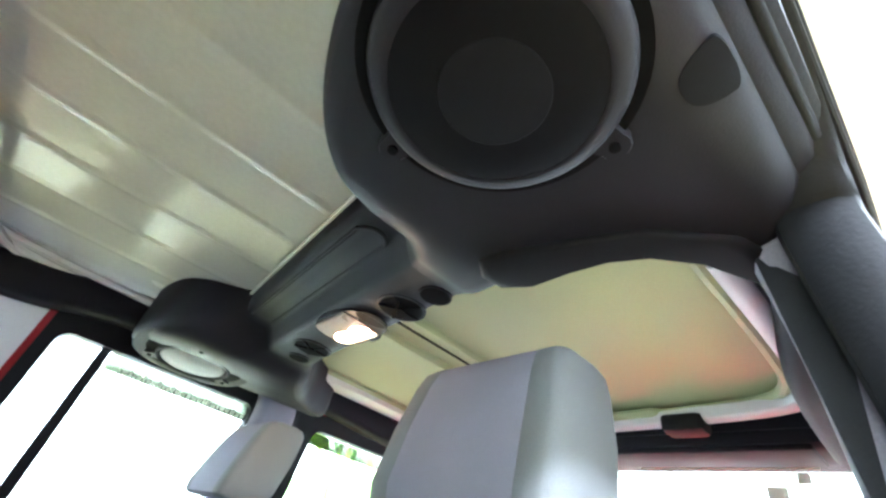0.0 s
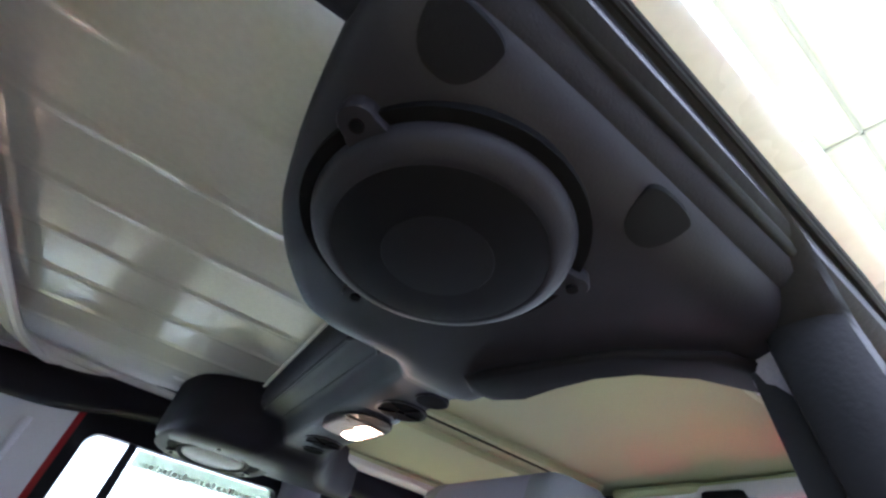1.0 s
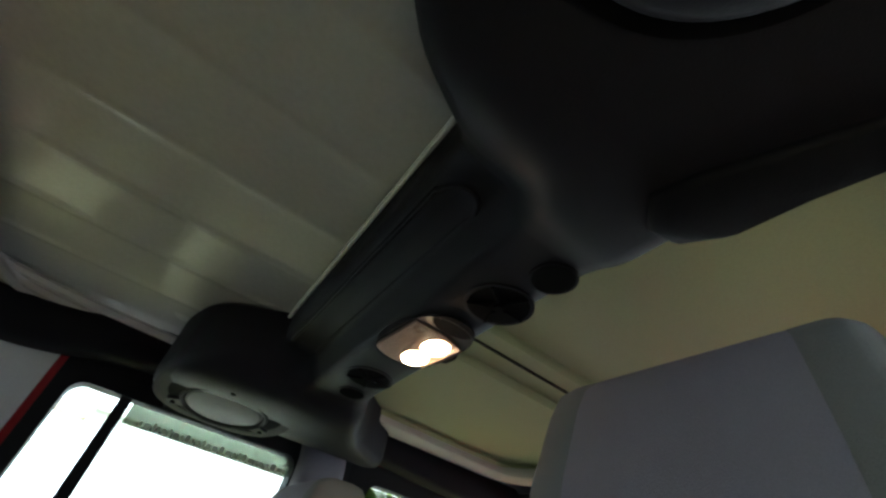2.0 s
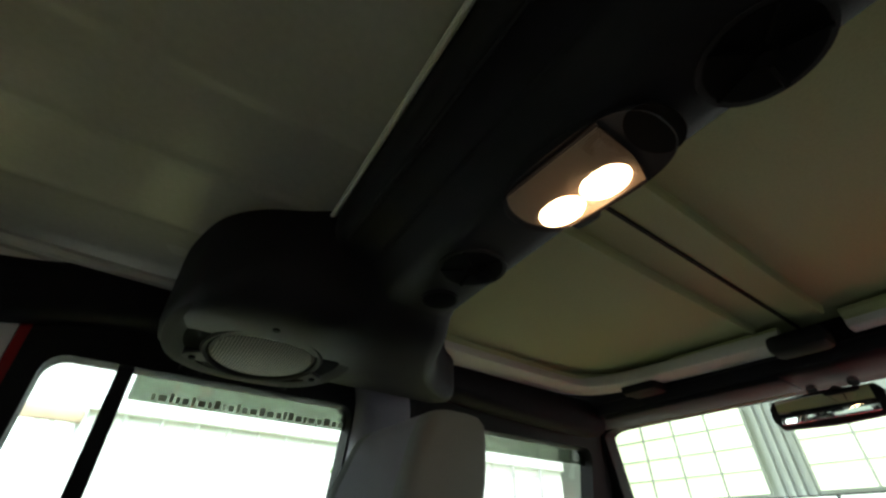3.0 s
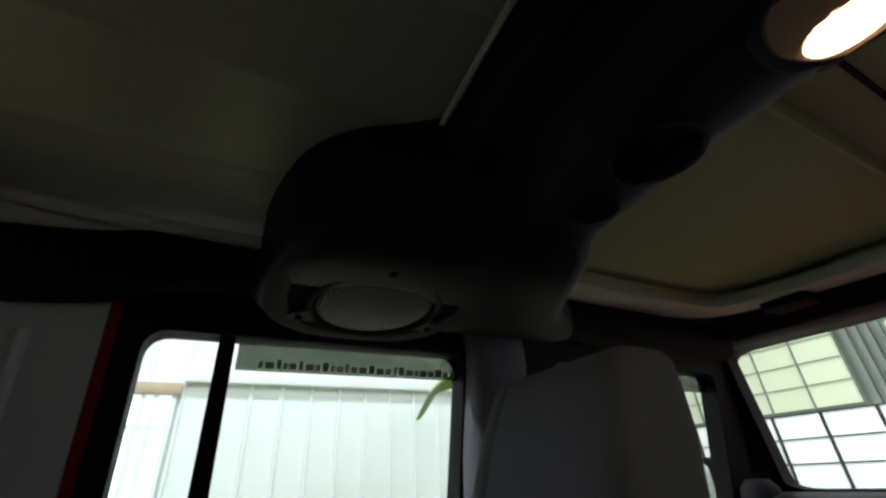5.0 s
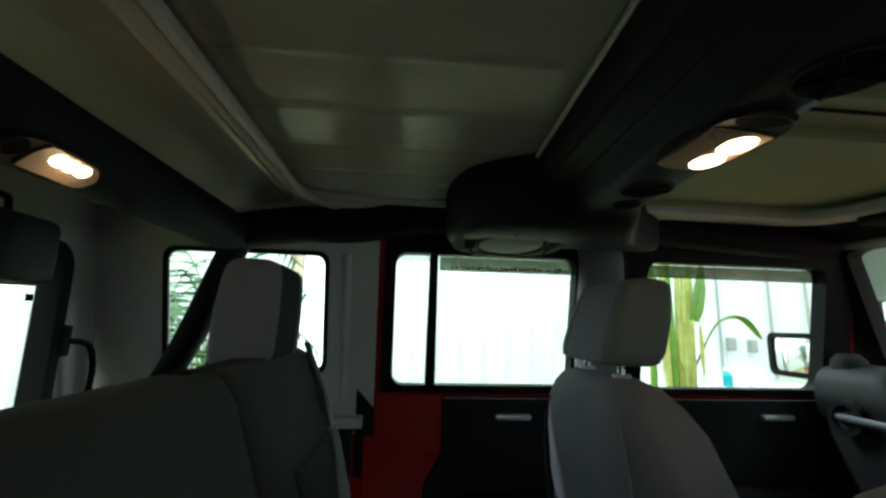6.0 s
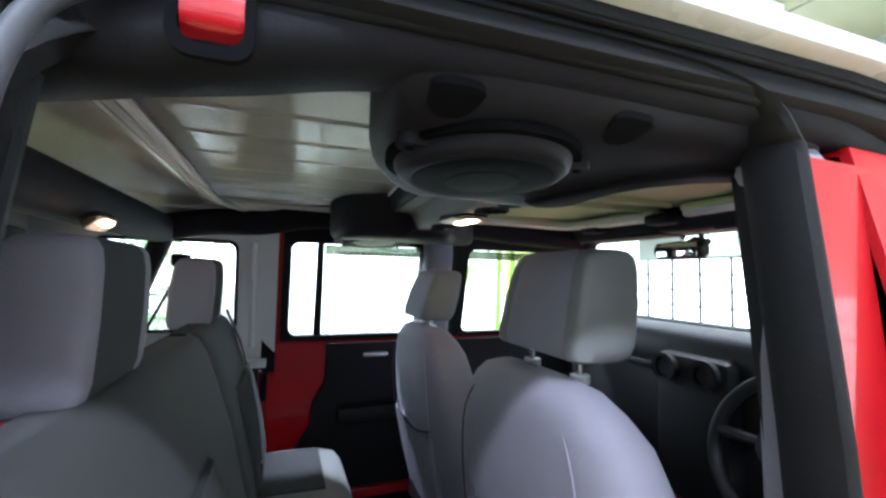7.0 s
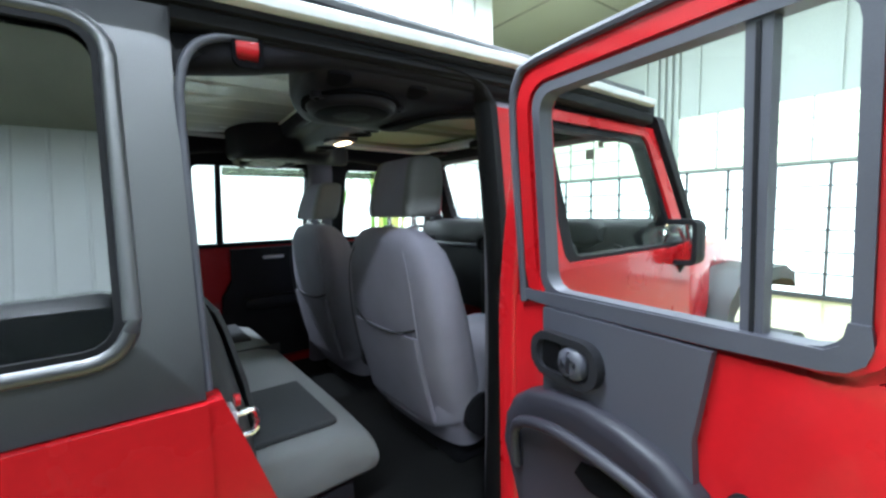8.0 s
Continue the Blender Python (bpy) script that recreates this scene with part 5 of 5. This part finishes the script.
def front_seat(cy, cx, label):
    st = thing("front_seat", label, "car seat", (cx + 0.25, cy, 0.62), "front seats")
    inv = Matrix.Translation((-(cx + 0.25), -cy, -0.62))
    bm = bmesh.new()
    prof = [(0.70, 0.19, 0.075, 0.235), (0.80, 0.165, 0.09, 0.25), (0.95, 0.125, 0.095, 0.262), (1.10, 0.095, 0.090, 0.262), (1.20, 0.079, 0.080, 0.250), (1.27, 0.068, 0.070, 0.222), (1.302, 0.062, 0.060, 0.188), (1.326, 0.058, 0.045, 0.152), (1.338, 0.056, 0.022, 0.11)]
    loft(bm, [ring((cx + x, cy, z), (1, 0, 0), (0, 1, 0), a, b, 40, 3.2) for z, x, a, b in prof])
    back = part("backrest", bm, FABRIC, st, "grey cloth backrest", smooth=60)
    for s in (-1, 1):
        part("backrest_seam", tube(bmesh.new(), curve_points([(cx + 0.022, cy + s * 0.10, 1.325), (cx + 0.000, cy + s * 0.175, 1.23), (cx + 0.012, cy + s * 0.20, 1.05), (cx + 0.05, cy + s * 0.20, 0.85)], 5), 0.002, 6), FABRIC_BENCH if s > 0 else FABRIC, back)
    # map pocket on the back
    part("map_pocket", loft(bmesh.new(), [ring((cx + x, cy, z), (1, 0, 0), (0, 1, 0), 0.012, 0.185, 24, 5) for z, x in ((0.78, 0.078), (0.88, 0.052), (1.0, 0.026), (1.035, 0.020))]), FABRIC, back, "cloth map pocket")
    part("pocket_hem", tube(bmesh.new(), curve_points([(cx + 0.020, cy - 0.18, 1.06), (cx + 0.006, cy - 0.08, 1.035), (cx + 0.006, cy + 0.08, 1.035), (cx + 0.020, cy + 0.18, 1.06)], 5), 0.0035, 6), FABRIC_BENCH, back)
    cu = [(0.08, 0.80, 0.05, 0.20), (0.12, 0.83, 0.085, 0.25), (0.35, 0.86, 0.09, 0.265), (0.58, 0.87, 0.085, 0.26), (0.64, 0.86, 0.06, 0.235), (0.66, 0.85, 0.03, 0.2)]
    part("cushion", loft(bmesh.new(), [ring((cx + x, cy, z), (0, 1, 0), (0, 0, 1), w, h, 32, 3.5) for x, z, h, w in cu]), FABRIC, st, "grey cloth seat cushion", smooth=60)
    part("seat_base", boxed((cx + 0.15, cy - 0.20, 0.62), (cx + 0.60, cy + 0.20, 0.78), 0.02), TRIM, st, "black seat base")
    part("hinge_cover", disc(bmesh.new(), (cx + 0.19, cy - 0.24, 0.80), (0, -1, 0), 0.0, 0.06, 0.025, 24), TRIM, st, "black hinge cover")
    headrest(st, cx + (0.094 if cy < 0 else 0.060), cy - (0.010 if cy < 0 else 0), 1.370 if cy < 0 else 1.360, 1.548 if cy < 0 else 1.514, 0.058 if cy < 0 else 0.052, 0.130 if cy < 0 else 0.116, FABRIC, FABRIC_LIGHT, True, 1.335, 0.032 if cy < 0 else 0.045, 0.12)
    for o in st.children:
        o.matrix_local = inv @ o.matrix_local
    return st


front_seat(-0.335, 0.0, "grey cloth front seat with headrest on chrome posts")
front_seat(0.335, 0.015, "grey cloth front seat beside the far window")

bench = thing("rear_bench", "grey cloth rear bench seat with charcoal inserts", "car seat", (-0.4, 0, 0.62))
binv = Matrix.Translation((0.4, 0, -0.62))


def bench_section(y0, y1, name, label):
    bm = bmesh.new()
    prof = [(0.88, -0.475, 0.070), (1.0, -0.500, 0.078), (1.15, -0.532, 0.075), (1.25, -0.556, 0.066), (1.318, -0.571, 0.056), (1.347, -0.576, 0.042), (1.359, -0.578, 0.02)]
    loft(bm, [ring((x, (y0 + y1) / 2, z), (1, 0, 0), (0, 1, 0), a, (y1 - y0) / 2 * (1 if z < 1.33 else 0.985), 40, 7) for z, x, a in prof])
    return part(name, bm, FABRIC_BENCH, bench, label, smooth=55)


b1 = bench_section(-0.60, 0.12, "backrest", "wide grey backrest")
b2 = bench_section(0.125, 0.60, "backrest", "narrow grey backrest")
for y0, y1 in ((-0.56, -0.20), (0.22, 0.56)):
    par = b1 if y0 < 0 else b2
    ins = [(0.93, -0.405), (1.05, -0.424), (1.16, -0.452), (1.20, -0.466)]
    bm = bmesh.new()
    loft(bm, [[Vector((x - 0.004, y0, z)), Vector((x + 0.007, y0 + 0.02, z)), Vector((x + 0.007, y1 - 0.02, z)), Vector((x - 0.004, y1, z))] for z, x in ins])
    part("insert", bm, FABRIC_DARK, par, "charcoal cloth insert")
part("latch", boxed((-0.590, 0.055, 1.351), (-0.560, 0.085, 1.364), 0.004), RUBBER, b1, "black seat latch")
cu = [(-0.58, 0.815, 0.08), (-0.50, 0.82, 0.085), (-0.35, 0.825, 0.085), (-0.24, 0.827, 0.08), (-0.180, 0.820, 0.068), (-0.158, 0.810, 0.048), (-0.15, 0.805, 0.02)]
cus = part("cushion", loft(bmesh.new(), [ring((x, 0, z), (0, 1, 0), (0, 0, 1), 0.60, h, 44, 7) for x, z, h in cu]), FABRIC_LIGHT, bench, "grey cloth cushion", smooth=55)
for y0, y1 in ((-0.565, -0.28), (0.24, 0.52)):
    part("insert", boxed((-0.44, y0, 0.900), (-0.235, y1, 0.9155), 0.006), FABRIC_DARK, cus, "charcoal cloth insert")
part("cushion_seam", boxed((-0.55, 0.118, 0.855), (-0.165, 0.126, 0.912), 0.002), FABRIC_DARK, cus)
part("bench_base", boxed((-0.60, -0.58, 0.62), (-0.20, 0.58, 0.77), 0.02), TRIM, bench, "black bench base")
headrest(bench, -0.600, 0.395, 1.343, 1.532, 0.053, 0.108, FABRIC_DARK, FABRIC, True, 1.357, 0.01)
headrest(bench, -0.604, -0.345, 1.350, 1.536, 0.046, 0.112, FABRIC_DARK, FABRIC, True, 1.357, 0.01)
for y, dx in ((-0.02, 0.0), (0.30, 0.01)):
    buckle = part("belt_buckle", boxed((-0.44, y - 0.012, 0.905), (-0.40, y + 0.012, 0.975), 0.006), RUBBER, bench, "black belt buckle")
    part("release", boxed((-0.438, y - 0.009, 0.973), (-0.402, y + 0.009, 0.979), 0.003), RED, buckle, "red release button")
for y in (0.52,):
    part("seat_belt", loft(bmesh.new(), [[Vector((x, y + o - 0.022, z)), Vector((x + 0.004, y + o - 0.022, z)), Vector((x + 0.004, y + o + 0.022, z)), Vector((x, y + o + 0.022, z))] for x, z, o in ((-0.535, 1.375, 0.0), (-0.488, 1.27, 0.0), (-0.448, 1.12, 0.02), (-0.41, 0.96, 0.05))]), WEBBING, bench, "black webbing seat belt", smooth=0)
for o in bench.children:
    o.matrix_local = binv @ o.matrix_local

# ---------------------------------------------------------------- the dark car parked on the open side of the hall
def parked_car(place):
    ob = thing("parked_car", "dark glossy parked car standing by the ribbed wall", "car", place)
    # sections along the car: station, half width at the sill, at the belt, belt height, roof half width, roof height
    st = [(-2.25, 0.70, 0.74, 0.86, 0.72, 0.88), (-2.15, 0.84, 0.86, 0.95, 0.80, 1.00), (-1.75, 0.88, 0.90, 1.00, 0.70, 1.46), (-1.0, 0.90, 0.91, 1.01, 0.66, 1.62), (0.0, 0.90, 0.91, 0.99, 0.67, 1.64),
          (0.45, 0.90, 0.91, 0.98, 0.67, 1.56), (1.05, 0.90, 0.90, 0.97, 0.80, 1.03), (1.75, 0.88, 0.86, 0.90, 0.72, 0.96), (2.10, 0.82, 0.78, 0.78, 0.62, 0.84), (2.25, 0.66, 0.64, 0.62, 0.50, 0.66)]
    rings = []
    for x, ws, wb, zb, wr, zr in st:
        half = [(ws * 0.94, 0.30), (ws, 0.42), (ws * 1.01, 0.62), (wb, zb - 0.05), (wb * 0.985, zb), (wr + (wb - wr) * 0.45, zb + (zr - zb) * 0.55), (wr, zr - 0.05), (wr * 0.86, zr - 0.01), (wr * 0.45, zr)]
        rings.append([Vector((x, y, z)) for y, z in half] + [Vector((x, -y, z)) for y, z in reversed(half)])
    part("body", loft(bmesh.new(), rings), CAR_PAINT, ob, "dark glossy car body", smooth=35)
    for s in (1, -1):
        for x0, x1, xt0, xt1 in ((-1.45, -0.55, -1.30, -0.52), (-0.48, 0.78, -0.46, 0.36)):
            quad = [Vector((x0, s * 0.905, 1.04)), Vector((x1, s * 0.905, 1.03)), Vector((xt1, s * 0.735, 1.50)), Vector((xt0, s * 0.735, 1.52))]
            bm = bmesh.new()
            loft(bm, [[q + Vector((0, s * d, 0)) for q in quad] for d in (-0.02, 0.008)])
            part("side_window", bm, CAR_GLASS, ob, "dark car window", smooth=0)
        part("headlight", loft(bmesh.new(), [ring((x, s * 0.62, 0.74), (0, 1, 0), (0, 0, 1), a, b, 18, 3) for x, a, b in ((2.02, 0.17, 0.10), (2.13, 0.14, 0.08), (2.16, 0.09, 0.05))]), CHROME, ob, "bright headlight")
        part("wing_mirror", loft(bmesh.new(), [ring((x, s * 1.0, 1.06), (0, 1, 0), (0, 0, 1), a, b, 14, 3) for x, a, b in ((0.68, 0.09, 0.06), (0.76, 0.10, 0.075), (0.86, 0.06, 0.05))]), CAR_PAINT, ob, "dark wing mirror")
        for wx in (-1.4, 1.35):
            w = part("wheel", disc(bmesh.new(), (wx, s * 0.80, 0.34), (0, s, 0), 0.0, 0.22, 0.115, 28), SILVER, ob, "silver wheel")
            part("tyre", disc(bmesh.new(), (wx, s * 0.70, 0.34), (0, s, 0), 0.22, 0.34, 0.21, 36), TYRE, w, "black tyre")
    return ob


parked_car((-0.7, -3.15, 0)).scale = (1.12, 1.12, 1.12)

# ---------------------------------------------------------------- plants and bench beyond the far windows
def leaf_mesh(bm, base, tip, sag, width, n=9):
    base, tip = Vector(base), Vector(tip)
    d = tip - base
    sidev = d.cross(Vector((0, 0, 1))).normalized()
    rows = []
    for i in range(n + 1):
        t = i / n
        c = base + d * t + Vector((0, 0, sag * (4 * t * (1 - t)) - abs(sag) * 1.2 * t * t))
        w = width * (math.sin(math.pi * min(1, t * 1.02 + 0.03)) ** 0.7)
        rows.append([bm.verts.new(c + sidev * w * k + Vector((0, 0, -abs(k) * w * 0.35))) for k in (-1, 0, 1)])
    for a, b in zip(rows, rows[1:]):
        for i in range(2):
            bm.faces.new((a[i], a[i + 1], b[i + 1], b[i]))


def banana(place, seed, label):
    ob = thing("banana_plant", label, "plant", place)
    rnd = random.Random(seed)
    part("pot", loft(bmesh.new(), [ring((0, 0, z), (1, 0, 0), (0, 1, 0), r, r, 24, 2) for z, r in ((0, 0.16), (0.3, 0.21), (0.33, 0.22))]), CLAY, ob, "clay pot")
    for i in range(9):
        x, y, lean = -0.13 + 0.031 * i + rnd.uniform(-0.012, 0.012), rnd.uniform(-0.09, 0.09), rnd.uniform(-0.05, 0.05)
        top, r = rnd.uniform(1.75, 2.05), rnd.uniform(0.020, 0.034)
        part("stem", tube(bmesh.new(), curve_points([(x * 0.8, y, 0.28), (x + lean * 0.3, y, 1.0), (x + lean, y, top)], 4), [r * (1.05 - 0.055 * k) for k in range(9)], 10), STEM if i % 3 else LEAF, ob, "yellow-green sheathed stem" if i % 3 else "fresh green stem")
    # dry sheath strips that stand off the stems
    for i in range(8):
        x, z = rnd.uniform(-0.17, 0.17), rnd.uniform(0.9, 1.5)
        bm = bmesh.new()
        leaf_mesh(bm, (x, -0.11, z), (x + rnd.uniform(-0.06, 0.06), -0.13, z + rnd.uniform(0.3, 0.5)), 0.01, 0.014)
        part("sheath", bm, STEM, ob, "dry pale leaf sheath", smooth=60)
    arcs = [((0.10, -0.05, 1.10), (0.27, -0.10, 1.45), (0.45, -0.12, 1.52), (0.60, -0.12, 1.36), 0.030), ((0.12, 0.0, 1.30), (0.14, -0.08, 1.52), (0.17, -0.10, 1.70), (0.20, -0.10, 1.90), 0.075),
            ((-0.10, 0.0, 1.55), (-0.34, -0.10, 1.92), (-0.62, -0.13, 1.93), (-0.80, -0.13, 1.70), 0.095), ((-0.12, 0.0, 1.50), (-0.32, -0.12, 1.74), (-0.46, -0.14, 1.66), (-0.52, -0.14, 1.42), 0.028),
            ((-0.05, 0.0, 1.7), (-0.25, 0.1, 2.2), (-0.5, 0.15, 2.45), (-0.8, 0.2, 2.4), 0.11), ((0.05, 0.0, 1.8), (0.2, 0.05, 2.3), (0.4, 0.1, 2.5), (0.75, 0.15, 2.4), 0.11),
            ((0.0, 0.0, 1.8), (-0.05, 0.15, 2.3), (-0.1, 0.35, 2.6), (-0.15, 0.6, 2.6), 0.10)]
    for a, b, c, d, w in arcs:
        mid = curve_points([a, b, c, d], 6)
        bm = bmesh.new()
        tube(bm, mid, [0.009 * (1 - 0.8 * k / len(mid)) for k in range(len(mid))], 6)
        rows = []
        for k in range(5, len(mid)):
            t = (k - 5) / (len(mid) - 6)
            v = (mid[k] - mid[k - 1]).cross(Vector((0, 0.35, 1))).normalized()
            half = w * max(0.04, math.sin(math.pi * min(1.0, 0.08 + 0.94 * t)) ** 0.6)
            rows.append([bm.verts.new(mid[k] + v * half * q + Vector((0, 0, -abs(q) * half * 0.4))) for q in (-1, -0.5, 0, 0.5, 1)])
        for p, q in zip(rows, rows[1:]):
            for i in range(4):
                bm.faces.new((p[i], p[i + 1], q[i + 1], q[i]))
        part("leaf", bm, LEAF, ob, "broad arching green leaf", smooth=60)
    return ob


banana((1.60, 2.42, 0), 5, "tall banana plant with a sheaf of yellow-green stems")


def palm(place, seed):
    ob = thing("palm", "bushy dark green feather palm in a pot", "plant", place)
    rnd = random.Random(seed)
    part("pot", loft(bmesh.new(), [ring((0, 0, z), (1, 0, 0), (0, 1, 0), r, r, 20, 2) for z, r in ((0, 0.15), (0.35, 0.2))]), CLAY, ob, "clay pot")
    for i in range(16):
        a, ln = rnd.uniform(0, 6.28), rnd.uniform(0.35, 0.75)
        top = rnd.uniform(1.0, 2.0)
        pts = curve_points([(0, 0, 0.3), (0.12 * math.cos(a), 0.12 * math.sin(a), top * 0.8), (ln * 0.6 * math.cos(a), ln * 0.6 * math.sin(a), top), (ln * math.cos(a), ln * math.sin(a), top - 0.15)], 5)
        bm = bmesh.new()
        tube(bm, pts, 0.005, 5)
        for k in range(6, len(pts)):
            d = (pts[k] - pts[k - 1]).normalized()
            for s in (-1, 1):
                sd = d.cross(Vector((0, 0, 1))).normalized() * s
                tip = pts[k] + sd * 0.20 + d * 0.08 + Vector((0, 0, -0.07))
                w = d * 0.014
                bm.faces.new([bm.verts.new(q) for q in (pts[k] - w, pts[k] + w, tip)])
        part("frond", bm, LEAF_DARK, ob, "feathered frond", smooth=0)


palm((-1.45, 2.35, 0), 8)
palm((-2.2, 2.9, 0), 9)

wb = thing("workbench", "white work bench against the ribbed wall", "table", (3.1, 3.6, 0))
part("worktop", boxed((-0.9, -0.35, 0.82), (0.9, 0.35, 0.87), 0.01), WHITE, wb, "white worktop")
for x in (-0.82, 0.82):
    for y in (-0.28, 0.28):
        part("leg", boxed((x - 0.03, y - 0.03, 0), (x + 0.03, y + 0.03, 0.82)), STEEL, wb, smooth=0)


def bottle(place, r, h, mat, label):
    ob = thing("bottle", label, "bottle", place)
    part("body", loft(bmesh.new(), [ring((0, 0, z * h), (1, 0, 0), (0, 1, 0), r * k, r * k, 18, 2) for z, k in ((0, 0.95), (0.03, 1), (0.6, 1), (0.72, 0.5), (0.8, 0.4))]), mat, ob)
    part("cap", loft(bmesh.new(), [ring((0, 0, z * h), (1, 0, 0), (0, 1, 0), r * 0.42, r * 0.42, 14, 2) for z in (0.8, 1.0)]), WHITE, ob)


bottle((2.75, 3.5, 0.87), 0.06, 0.22, WHITE, "white bottle standing on the work bench")
bottle((2.95, 3.6, 0.87), 0.05, 0.18, TEAL, "teal bottle standing on the work bench")
bottle((3.2, 3.5, 0.87), 0.07, 0.16, WHITE, "short white bottle on the work bench")
bag = thing("blue_dispenser", "bright blue dispenser hanging on the ribbed wall", "dispenser", (3.98, 3.93, 1.17))
part("body", boxed((-0.09, -0.06, -0.09), (0.09, 0.06, 0.09), 0.03), BLUE, bag)
part("nozzle", tube(bmesh.new(), [(0, -0.03, -0.09), (0, -0.03, -0.13)], 0.02, 10), WHITE, bag)
